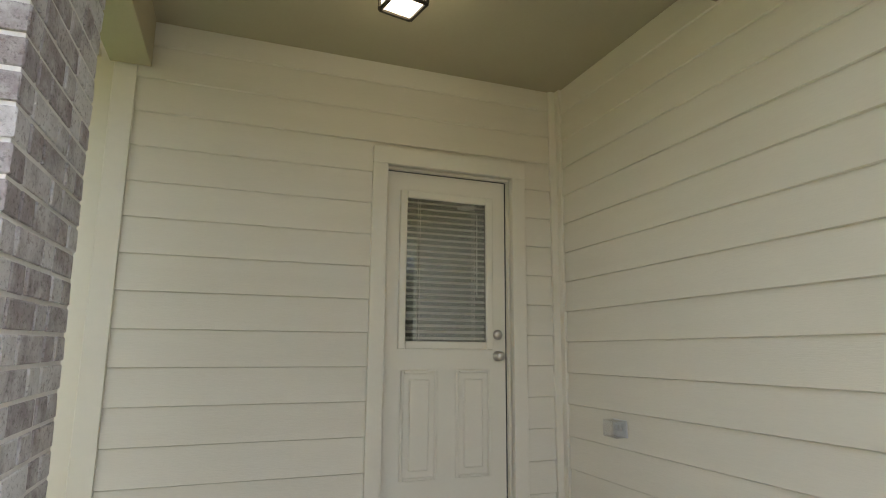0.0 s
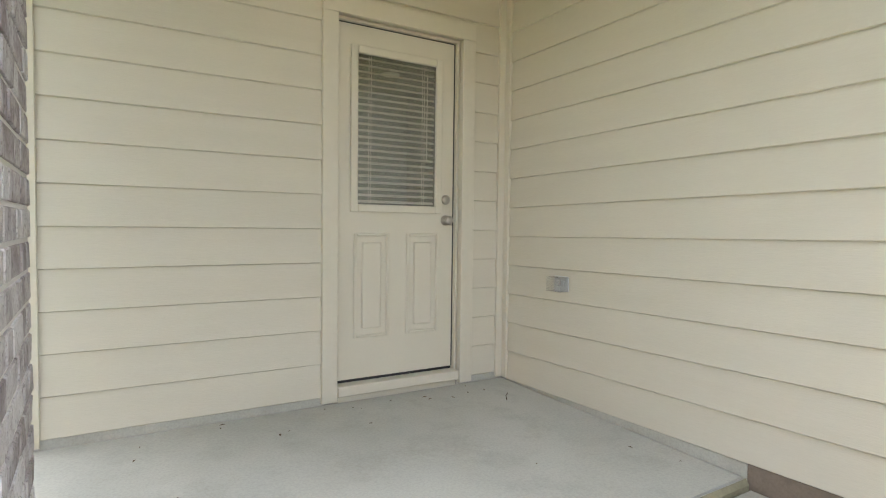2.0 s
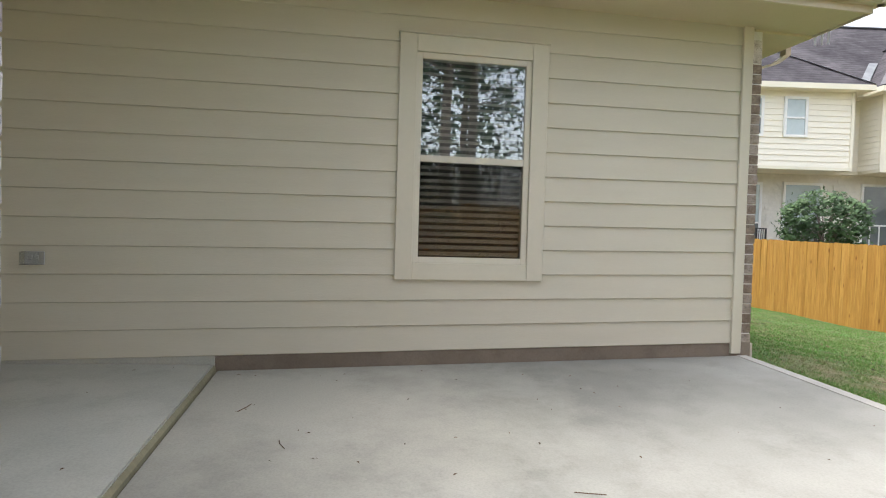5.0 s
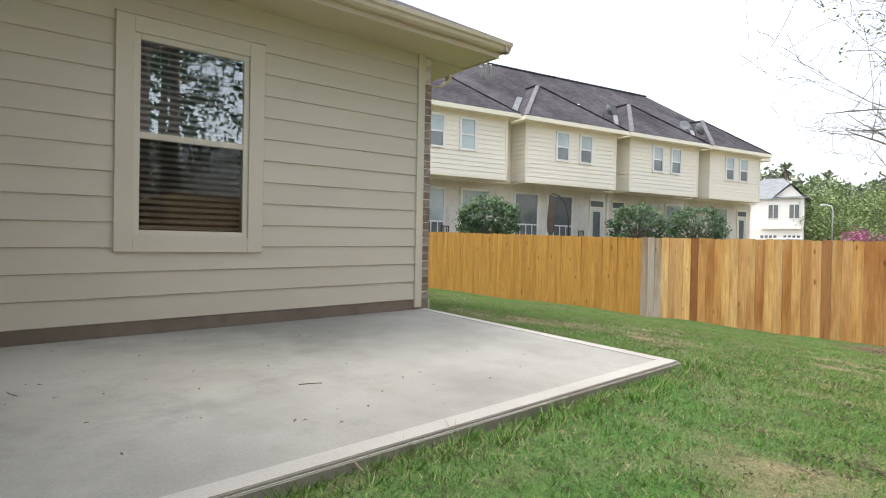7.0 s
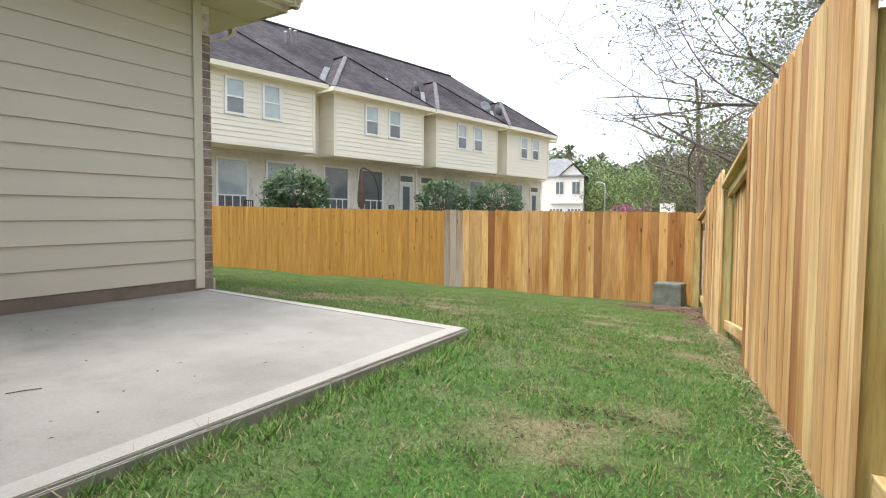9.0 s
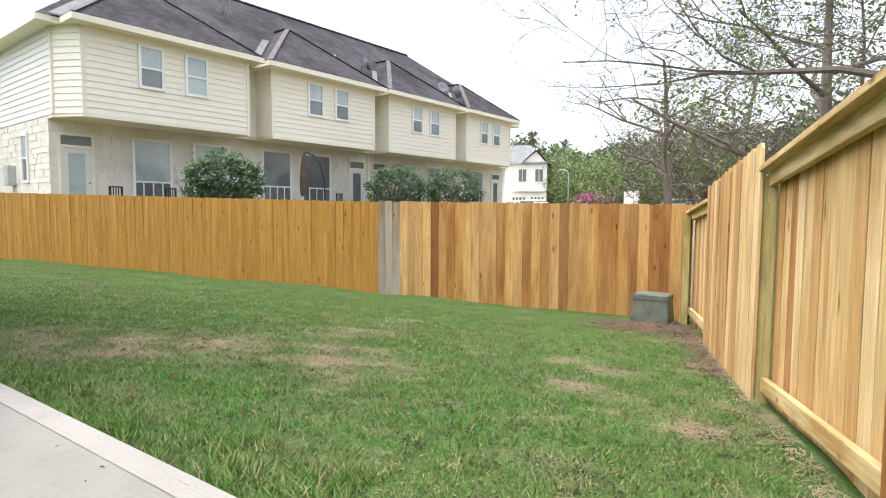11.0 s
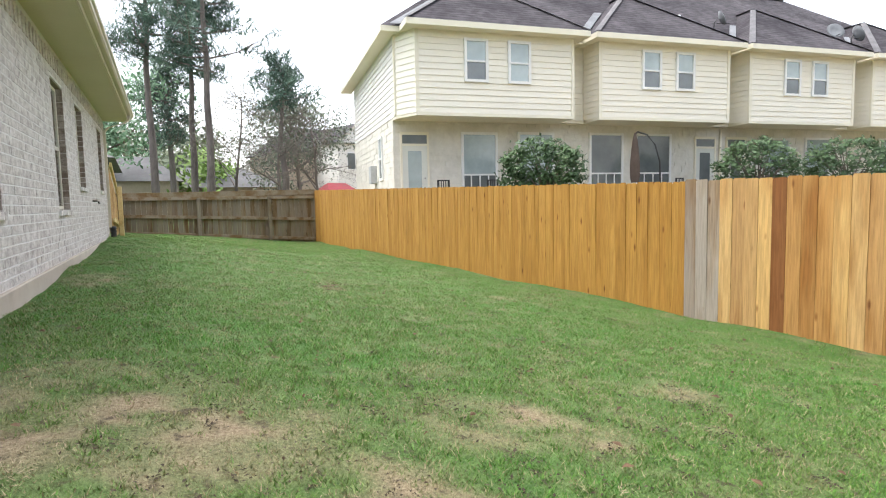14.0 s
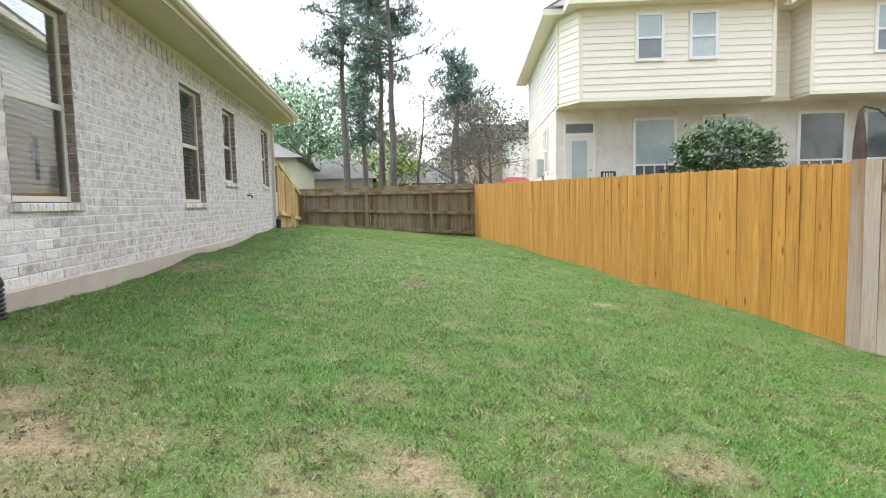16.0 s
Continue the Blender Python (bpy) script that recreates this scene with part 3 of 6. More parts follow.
def glazed_window(name, w, h, label, blind_gap=0.045, rail=0.5, deep=0.066):
    """A single-hung vinyl window with blinds behind it. Its outer face lies in the plane y = 0, x across, z up from the sill."""
    hb = hub(name, label=label, category="window", kind="structure")
    f = 0.045
    zr = h * rail
    boxes("frame", [((0, -.01, 0), (f, .07, h)), ((w - f, -.01, 0), (w, .07, h)), ((f, -.01, 0), (w - f, .07, f)), ((f, -.01, h - f), (w - f, .07, h)),
                    ((f, -.006, zr - .025), (w - f, .05, zr + .025))], M_VINYL, hb, 0.003)
    up = box("upper_pane", (f, .004, zr + .025), (w - f, .009, h - f), M_GLASS, hb)
    lo = box("lower_pane", (f, .024, f), (w - f, .029, zr - .025), M_LOW_GLASS, hb)
    mesh_screen = box("insect_screen", (f, .002, f), (w - f, .004, zr - .025), M_SCREEN_GLASS, hb)
    for o in (up, lo, mesh_screen):
        o.visible_shadow = False
    me = box_mesh("slat", [((f - .02, -.022, -.0015), (w - f + .02, .022, .0015))], M_BLIND)
    n = int((h - 2 * f) / blind_gap)
    for i in range(n):
        put("slat", me, hb, pose(0, deep, f + (i + .5) * blind_gap, 38, 0, 0))
    for cx in (w * .22, w * .78):
        box("ladder_cord", (cx - .002, deep - .024, f), (cx + .002, deep - .02, h - f), M_BLIND, hb)
    # Shallow dark box in place of the unlit room's depth.
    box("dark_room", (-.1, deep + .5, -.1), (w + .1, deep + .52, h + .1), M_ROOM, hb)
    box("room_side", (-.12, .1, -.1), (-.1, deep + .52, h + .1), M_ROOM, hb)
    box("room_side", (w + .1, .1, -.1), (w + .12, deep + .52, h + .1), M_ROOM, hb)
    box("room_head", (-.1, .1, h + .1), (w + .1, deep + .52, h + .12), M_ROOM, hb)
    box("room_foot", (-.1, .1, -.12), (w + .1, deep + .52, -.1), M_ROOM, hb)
    return hb


# porch end wall, with the door opening
DX0, DX1, DZ0, DZ1 = -1.185, -0.375, 0.07, 2.19
wall_porch = boxes("wall_porch", [((-2.70, .004, -.3), (DX0 - .02, .16, 2.95)), ((DX1 + .02, .004, -.3), (.004, .16, 2.95)), ((DX0 - .02, .004, DZ1 + .02), (DX1 + .02, .16, 2.95)),
                                  ((DX0 - .02, .004, -.3), (DX1 + .02, .16, DZ0 - .03))], M_TRIM)
tagged(wall_porch, "cream lap-sided porch wall round the back door", "wall", kind="structure")
TRW = 0.105
lay_siding(wall_porch, pose(0, 0.004, 0), [(-2.60, DX0 - .02, 0, 12), (DX1 + .02, -.06, 0, 12), (-2.60, -.06, 12, 15)])
trim = boxes("trim", [((-2.70, -.024, 0), (-2.59, .004, 2.86)), ((-.07, -.024, .0), (-.018, .004, 2.86)), ((-.024, -.07, 0.0), (.0, -.024, 2.86)),
                      ((DX0 - TRW, -.03, .0), (DX0 - .012, .004, DZ1 + .012)), ((DX1 + .012, -.03, .0), (DX1 + TRW, .004, DZ1 + .012)),
                      ((DX0 - TRW, -.032, DZ1 + .012), (DX1 + TRW, .004, DZ1 + .118))], M_TRIM, None, 0.003)
tagged(trim, "cream painted trim boards round door and corners", "trim", kind="structure")

# back door
door = hub("door_1", DX0, 0.05, DZ0, 0, "closed cream half-glazed steel back door with two panels", "door", kind="structure")
DW, DH = DX1 - DX0, DZ1 - DZ0


def door_leaf():
    """The leaf with its glazed opening and two raised panels."""
    gx0, gx1, gz0, gz1 = .10, .70, 1.035, 1.985
    t = .04
    boxes("leaf", [((.006, 0, .03), (gx0, t, DH - .006)), ((gx1, 0, .03), (DW - .006, t, DH - .006)), ((gx0, 0, .03), (gx1, t, gz0)), ((gx0, 0, gz1), (gx1, t, DH - .006))], M_DOOR, door)
    b = .034
    boxes("lite_frame", [((gx0 - .012, -.014, gz0 - .012), (gx0 + b, 0.01, gz1 + .012)), ((gx1 - b, -.014, gz0 - .012), (gx1 + .012, 0.01, gz1 + .012)),
                         ((gx0 + b, -.014, gz0 - .012), (gx1 - b, 0.01, gz0 + b)), ((gx0 + b, -.014, gz1 - b), (gx1 - b, 0.01, gz1 + .012))], M_DOOR, door, 0.005)
    pane = box("pane", (gx0 + b, .006, gz0 + b), (gx1 - b, .010, gz1 - b), M_GLASS, door)
    pane.visible_shadow = False
    me = box_mesh("slat", [((gx0 + b, -.011, -.001), (gx1 - b, .011, .001))], M_DOORBLIND)
    n = 23
    for i in range(n):
        put("slat", me, door, pose(0, .026, gz0 + b + (i + .5) * (gz1 - gz0 - 2 * b) / n, 42, 0, 0))
    for cx in (.21, .225, .575, .59):
        box("ladder_cord", (cx - .0012, .010, gz0 + b), (cx + .0012, .0125, gz1 - b), M_DOORBLIND, door)
    box("tilt_rod", (.606, .008, 1.35), (.611, .012, 1.9), M_VINYL, door)
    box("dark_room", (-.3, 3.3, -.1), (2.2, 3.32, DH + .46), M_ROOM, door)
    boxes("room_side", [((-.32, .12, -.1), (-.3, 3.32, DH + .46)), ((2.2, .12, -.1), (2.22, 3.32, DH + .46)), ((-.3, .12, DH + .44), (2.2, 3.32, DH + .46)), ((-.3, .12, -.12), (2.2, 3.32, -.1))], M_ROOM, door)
    for px0, px1 in ((.11, .345), (.46, .695)):
        z0, z1 = .27, .90
        boxes("panel_moulding", [((px0, -.010, z0), (px0 + .022, .0, z1)), ((px1 - .022, -.010, z0), (px1, .0, z1)),
                                 ((px0 + .022, -.010, z0), (px1 - .022, .0, z0 + .022)), ((px0 + .022, -.010, z1 - .022), (px1 - .022, .0, z1))], M_DOOR, door, 0.006)
        box("raised_panel", (px0 + .055, -.008, z0 + .055), (px1 - .055, .0, z1 - .055), M_DOOR, door, 0.0075)
    for nm, z in (("knob", .983), ("deadbolt", 1.115)):
        out = pose(.745, 0, z, 90, 0, 0)
        prof = [(.033, 0), (.033, .008), (.012, .012), (.012, .03), (.024, .038), (.029, .052), (.024, .064), (.0, .068)] if nm == "knob" else [(.031, 0), (.031, .012), (.022, .02), (.0, .022)]
        turned(nm, prof, M_STEEL, door, out)
    boxes("jamb", [((-.014, -.03, -.02), (.002, .1, DH + .014)), ((DW - .002, -.03, -.02), (DW + .014, .1, DH + .014)), ((.002, -.03, DH - .002), (DW - .002, .1, DH + .014))], M_TRIM, door)
    # Black strip in place of the shade in the gap under the leaf.
    box("sweep_shadow_gap", (.004, .008, .012), (DW - .004, .03, .03), M_BLACK, door)
    box("threshold", (-.01, -.075, -.05), (DW + .01, .05, .012), M_TRIM, door, 0.006)
    # Side strip is the seal; the top one paints the dark gap.
    boxes("weather_seal", [((DW - .0105, -.001, .03), (DW - .002, .02, DH - .006)), ((.006, -.001, DH - .0095), (DW - .0105, .02, DH - .003))], M_BLACK, door)


door_leaf()
down = hub("recessed_ceiling_light", .28, 2.33, 2.60, 0, "lit round recessed ceiling light inside the room", "ceiling lamp")
turned("bezel", [(.075, .0), (.095, .0), (.095, -.012), (.075, -.012)], M_VINYL, down)
turned("diffuser", [(.074, -.002), (.074, -.010), (.0, -.010)], M_DOWNLIGHT, down)

# long sided wall with the window
WY0, WY1, WZ0, WZ1 = -3.985, -3.10, 0.70, 2.255
wall_side = boxes("wall_side", [((.004, WY1, -.3), (.16, .16, 2.95)), ((.004, -5.86, -.3), (.16, WY0, 2.95)), ((.004, WY0, -.3), (.16, WY1, WZ0)), ((.004, WY0, WZ1), (.16, WY1, 2.95))], M_TRIM)
tagged(wall_side, "long cream lap-sided house wall beside the patio", "wall", kind="structure")
turn = Matrix(((0, 1, 0, .004), (-1, 0, 0, 0), (0, 0, 1, 0), (0, 0, 0, 1)))
lay_siding(wall_side, turn, [(.06, 5.79, 0, 3), (.06, -WY1, 3, 12), (-WY0, 5.79, 3, 12), (.06, 5.79, 12, 15)], -.012, .0165)
o_trim = boxes("trim", [((-.030, WY1, WZ0 - .125), (.004, WY1 + .128, WZ1 + .125)), ((-.030, WY0 - .128, WZ0 - .125), (.004, WY0, WZ1 + .125)),
                        ((-.028, WY0, WZ0 - .125), (.004, WY1, WZ0)), ((-.028, WY0, WZ1), (.004, WY1, WZ1 + .125)),
                        ((-.045, WY0 - .135, WZ1 + .125), (.004, WY1 + .135, WZ1 + .137)), ((-.028, -5.865, .0), (.004, -5.775, 2.68))], M_TRIM, None, 0.003)
tagged(o_trim, "cream painted trim boards round window and corner", "trim", kind="structure")
w1 = glazed_window("window_1", WY1 - WY0, WZ1 - WZ0, "cream vinyl single-hung window with closed slat blinds", 0.05)
w1.matrix_basis = Matrix.Translation((-.002, WY1, WZ0)) @ pose(0, 0, 0, 0, 0, -90)

foundation = shape("foundation", [(-.004, -5.97, -.4), (.16, -5.97, -.4), (.16, -1.73, -.4), (-.004, -1.73, -.4),
                                  (-.004, -5.97, .090), (.16, -5.97, .090), (.16, -1.73, .021), (-.004, -1.73, .021)], BOX_F, M_BASE)
tagged(foundation, "stained brown concrete footing under the siding", "foundation", kind="structure")
foundation = boxes("foundation", [((-.004, -1.728, -.4), (.16, -.0, .03)), ((-2.70, -.004, -.4), (DX0, .16, .03)), ((DX1, -.004, -.4), (-.006, .16, .03))], M_PORCH)
tagged(foundation, "grey concrete footing under the siding", "foundation", kind="structure")

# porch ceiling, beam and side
tagged(box("ceiling_porch", (-2.8, -1.95, 2.86), (.1, .1, 2.93), M_CEIL), "cream porch ceiling, colour darkened for shade", "ceiling", kind="structure")
tagged(boxes("porch_beam", [((-2.78, -1.66, 2.70), (.0, -1.42, 2.86)), ((-2.72, -1.42, 2.58), (-2.52, -.03, 2.86))], M_CEIL, None, 0.004), "cream boxed beam under the porch roof, colour darkened for shade", "beam", kind="structure")
tagged(box("wall_left", (-2.86, .16, -.3), (-2.70, 6.0, 2.9), M_TRIM), "cream outer side wall of the house", "wall", kind="structure")

# Eave out of view, added to keep light off the upper porch wall.
tagged(boxes("porch_eave", [((-3.26, -2.42, 2.68), (-.505, -1.955, 2.71)), ((-3.26, -1.955, 2.68), (-2.805, .6, 2.71)), ((-3.28, -2.44, 2.66), (-.505, -2.42, 2.83)), ((-3.28, -2.42, 2.66), (-3.26, .6, 2.83))], M_SOFFIT), "unseen tan eave added to shade the porch wall", "eave", kind="structure")

# slabs
def slab_z(x, y):
    """The patio falls gently towards the porch, which lies a step above it."""
    return -.088 + .0165 * (-1.74 - y)


def poly_slab(name, ring, z_at, depth, mat, label):
    n = len(ring)
    V = [(x, y, z_at(x, y)) for x, y in ring] + [(x, y, z_at(x, y) - depth) for x, y in ring]
    F = [tuple(range(n)), tuple(range(2 * n - 1, n - 1, -1))] + [(i, i + n, (i + 1) % n + n, (i + 1) % n) for i in range(n)]
    ob = shape(name, V, F, mat)
    bm = bmesh.new()
    bm.from_mesh(ob.data)
    bmesh.ops.recalc_face_normals(bm, faces=list(bm.faces))
    bmesh.ops.bevel(bm, geom=[e for e in bm.edges if all(v.co.z > z_at(v.co.x, v.co.y) - .001 for v in e.verts)], offset=.012, segments=2, affect='EDGES')
    bm.to_mesh(ob.data)
    bm.free()
    return tagged(ob, label, "patio", kind="structure")


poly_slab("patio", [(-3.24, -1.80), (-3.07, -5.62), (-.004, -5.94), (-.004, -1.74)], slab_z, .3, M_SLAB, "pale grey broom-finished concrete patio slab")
band = [(-3.235, -1.80), (-3.065, -5.615), (-.006, -5.935), (-.006, -5.825), (-2.948, -5.512), (-3.120, -1.80)]
poly_slab("patio_edge", band, lambda x, y: slab_z(x, y) + .004, .2, M_EDGE, "smooth pale trowelled edge of the patio")
poly_slab("porch_floor", [(-3.22, -1.785), (-.004, -1.725), (-.004, .0), (-3.1, .0)], lambda x, y: -.012 + .019 * y, .3, M_PORCH, "grey concrete porch floor with stains")
tagged(shape("expansion_joint", [(-3.2, -1.799, -.072), (-.004, -1.739, -.072), (-.004, -1.724, -.050), (-3.2, -1.784, -.050), (-3.2, -1.799, -.16), (-.004, -1.739, -.16), (-.004, -1.724, -.16), (-3.2, -1.784, -.16)],
             BOX_F, M_TINTDRY), "weathered joint strip between two slabs", "joint strip", kind="structure")


# ---- bricks ----
BL, BH, CO = 0.20, 0.057, 0.0675


def brick_mesh(l, d, h, mat, seed):
    """One brick from (0, 0, 0), length along x, depth along y, with knocked corners."""
    r = random.Random(seed)
    bm = bmesh.new()
    vs = [bm.verts.new(v) for v in corners((0, 0, 0), (l, d, h))]
    for f in BOX_F:
        bm.faces.new([vs[i] for i in f])
    bmesh.ops.bevel(bm, geom=list(bm.edges), offset=.0035, segments=1, affect='EDGES')
    for v in bm.verts:
        v.co += Vector((r.uniform(-1, 1), r.uniform(-1, 1), r.uniform(-1, 1))) * .0014
    me = bpy.data.meshes.new("brick")
    bm.to_mesh(me)
    bm.free()
    me.materials.append(mat)
    return me


pillar = hub("brick_pillar", -2.53, -1.71, -.11, 0, "whitewashed brick porch pillar with pale mortar", "pillar", kind="structure")
PW, PD = 0.62, 0.66
PH, PC = 2.80, 0.0888
box("mortar_core", (-PW + .006, .006, 0), (-.006, PD - .006, PH), M_MORTAR, pillar)
pk = random.Random(5)
full = [brick_mesh(.205, .10, .0755, M_BRICK, s) for s in range(5)]
half = [brick_mesh(.097, .10, .0755, M_BRICK, s + 9) for s in range(4)]


def on_side(me, y):
    put("brick", me, pillar, Matrix.Translation((pk.uniform(-.002, .002), y, z)) @ pose(0, 0, 0, 0, 0, 90))


for c in range(int(PH / PC)):
    z = c * PC + .012
    x = -(.205 if c % 2 else .097)
    first = True
    while x > -PW - .05:
        me = pk.choice(half) if (first and not c % 2) else pk.choice(full)
        put("brick", me, pillar, pose(x, pk.uniform(-.002, .002), z))
        x -= .219
        first = False
    y = .112
    for k in range(3):
        me = pk.choice(half) if (k + c) % 2 else pk.choice(full)
        on_side(me, y)
        y += .112 if (k + c) % 2 else .219
    if y < .60:
        on_side(pk.choice(half), y)

# long brick wall with its windows
BY, BX1, BZ0 = -5.97, 11.4, 0.08
OPENINGS = [(1.36, 2.28, .70, 2.27), (4.93, 5.83, .70, 2.27), (6.95, 7.72, 1.05, 2.27), (10.02, 10.70, 1.08, 2.30)]
xs = [0.0] + [v for o in OPENINGS for v in o[:2]] + [BX1]
core = []
for i in range(0, len(xs), 2):
    core.append(((xs[i] + .008, BY + .0035, -.3), (xs[i + 1] - .008, BY + .11, 2.66)))
for a, b, z0, z1 in OPENINGS:
    core.append(((a - .008, BY + .0035, -.3), (b + .008, BY + .11, z0 - .01)))
    core.append(((a - .008, BY + .0035, z1 + .01), (b + .008, BY + .11, 2.66)))
wall_brick = boxes("wall_brick", core, M_MORTAR)
tagged(wall_brick, "pale whitewashed brick house wall with recessed windows", "wall", kind="structure")
tagged(boxes("foundation", [((.0, BY - .03, -.5), (BX1 + .02, BY + .1, BZ0))], M_FOOT, None, .008), "exposed concrete footing below brick", "foundation", kind="structure")
CY = .0826
pale = [brick_mesh(.215, .09, .0735, M_BRICK_PALE, s + 20) for s in range(5)]
pale_half = [brick_mesh(.09, .09, .0735, M_BRICK_PALE, s + 30) for s in range(3)]
corner_bricks = [brick_mesh(.215, .09, .0735, M_BRICK_DARK, s + 50) for s in range(3)]
dark_q = [brick_mesh(.09, .10, .0735, M_BRICK_DARK, s + 40) for s in range(3)]
stuffV, stuffF = [], []


def lay(me, m, near):
    if near:
        put("brick", me, wall_brick, m)
        return
    k = len(stuffV)
    for v in me.vertices:
        stuffV.append(tuple(m @ v.co))
    for f in me.polygons:
        stuffF.append(tuple(k + i for i in f.vertices))


rows = int((2.46 - BZ0) / CY)
for c in range(rows):
    z = BZ0 + c * CY + .006
    x = 0.0 if c % 2 else -.113
    while x < BX1 - .02:
        a, b = max(x, 0), min(x + .215, BX1)
        cut = [o for o in OPENINGS if a < o[1] and b > o[0] and z + .03 > o[2] - .07 and z < o[3]]
        parts = [(a, b)]
        for o in cut:
            parts = [q for p in parts for q in ((p[0], min(p[1], o[0])), (max(p[0], o[1]), p[1])) if q[1] - q[0] > .03]
        for a, b in parts:
            near = b < 2.0
            m = Matrix.Translation((a, BY + pk.uniform(-.002, .002), z)) @ Matrix.Diagonal(((b - a) / .215, 1, 1, 1))
            lay(pk.choice(corner_bricks if a == 0 else pale), m, near)
        x += .227
    for o in OPENINGS:
        if o[2] - .02 < z < o[3] - .02:
            for edge, sgn in ((o[0] - .085, 1), (o[1] - .005, 1)):
                if c % 2:
                    m = Matrix.Translation((edge, BY + .004, z))
                    k = pk.choice(dark_q)
                    put("brick", k, wall_brick, m) if o[1] < 6 else lay(pk.choice(pale_half), m, False)
sold = brick_mesh(.073, .09, .19, M_BRICK_PALE, 77)
for i in range(int(BX1 / CY)):
    lay(sold, Matrix.Translation((i * CY + .005, BY - (.012 if i % 2 else .0), BZ0 + rows * CY + .008)), False)
st = shape("brickwork", stuffV, stuffF, M_BRICK_PALE, wall_brick)
st["kind"] = "stuff"
reveal = []
for a, b, z0, z1 in OPENINGS:
    reveal += [((a - .02, BY + .09, z0 - .02), (a, BY + .16, z1 + .02)), ((b, BY + .09, z0 - .02), (b + .02, BY + .16, z1 + .02)), ((a, BY + .02, z1), (b, BY + .16, z1 + .02))]
tagged(boxes("trim", reveal, M_BRICK_DARK), "brown window reveals in brick wall", "trim", kind="structure")
jamb = [brick_mesh(.012, .080, .0735, M_BRICK_DARK, 99 + s) for s in range(4)]
for a, b, z0, z1 in OPENINGS:
    z = z0 + .004
    while z < z1 - .04:
        m = Matrix.Diagonal((1, 1, min(1, (z1 - z) / .0785), 1))
        put("brick", pk.choice(jamb), wall_brick, Matrix.Translation((a - .002, BY + .004, z)) @ m)
        put("brick", pk.choice(jamb), wall_brick, Matrix.Translation((b - .010, BY + .004, z)) @ m)
        z += CY
for n, (a, b, z0, z1) in enumerate(OPENINGS):
    sill = hub("window_sill", a - .05, BY - .03, z0 - .075, 0, "rowlock brick sill under a window", "window sill", "brick window sills", "structure")
    k = int((b - a + .1) / .0985)
    sm = brick_mesh(.086, .16, .062, M_BRICK_PALE, 60 + n)
    box("mortar_core", (0, .006, 0), (b - a + .1, .15, .057), M_MORTAR, sill)
    for i in range(k):
        put("brick", sm, sill, pose(i * .0985 + .005, pk.uniform(-.002, .002), 0))
    w = glazed_window("window_%d" % (n + 2), b - a, z1 - z0, "cream vinyl single-hung window in a brick opening", 0.05)
    w.matrix_basis = pose(a, BY + .085, z0)
tagged(boxes("wall_back", [((.16, BY + .6, -.3), (BX1, BY + .75, 2.9)), ((BX1 - .1, BY + .1, -.3), (BX1, 6, 2.9)), ((-6, 6, -.3), (BX1, 6.2, 2.9))], M_ROOM), "plain inner house walls", "wall", kind="structure")

# eaves, gutters and roof
tagged(boxes("soffit", [((-.50, -6.45, 2.68), (.02, -1.96, 2.70)), ((.02, -6.45, 2.66), (BX1 + .35, BY + .06, 2.68))], M_SOFFIT), "tan painted eave soffit", "soffit", kind="structure")
tagged(boxes("fascia", [((-.52, -6.47, 2.665), (-.50, -1.96, 2.83)), ((-.50, -6.47, 2.665), (BX1 + .35, -6.45, 2.83)), ((BX1 + .35, -6.47, 2.665), (BX1 + .37, BY, 2.83))], M_GUTTER, None, .003), "tan painted fascia board", "fascia", kind="structure")


def gutter_run(name, p0, p1, out, hub_ob):
    """An ogee gutter from p0 to p1, opening upwards, its back on the fascia."""
    prof = [(0, 0), (.055, 0), (.075, .02), (.08, .05), (.10, .065), (.105, .105), (.095, .105), (.09, .072), (.07, .056), (.065, .026), (.05, .008), (.008, .008), (.008, .10), (0, .10)]
    V = [(p[0] + out[0] * a, p[1] + out[1] * a, p[2] + b) for p in (p0, p1) for a, b in prof]
    n = len(prof)
    F = [(i, (i + 1) % n, (i + 1) % n + n, i + n) for i in range(n)] + [tuple(range(n)), tuple(range(2 * n - 1, n - 1, -1))]
    return shape(name, V, F, M_GUTTER, hub_ob)


gut = hub("gutter", label="tan enamelled ogee gutter along the eaves", category="gutter", kind="structure")
gutter_run("gutter_length", (-.52, -6.56, 2.72), (-.52, -1.96, 2.72), (-1, 0), gut)
gutter_run("gutter_length", (-.62, -6.47, 2.72), (BX1 + .37, -6.47, 2.72), (0, -1), gut)
sp = hub("downspout", label="tan downspout into black corrugated drain pipe", category="downspout", kind="structure")


def spout(name, pts, parent, w=.034, d=.026):
    V, F = [], []
    for p in pts:
        V += [(p[0] - w, p[1] - d, p[2]), (p[0] + w, p[1] - d, p[2]), (p[0] + w, p[1] + d, p[2]), (p[0] - w, p[1] + d, p[2])]
    for i in range(len(pts) - 1):
        for k in range(4):
            F.append((4 * i + k, 4 * i + (k + 1) % 4, 4 * i + 4 + (k + 1) % 4, 4 * i + 4 + k))
    F += [(0, 3, 2, 1), tuple(len(V) - 4 + k for k in range(4))]
    return shape(name, V, F, M_GUTTER, parent)


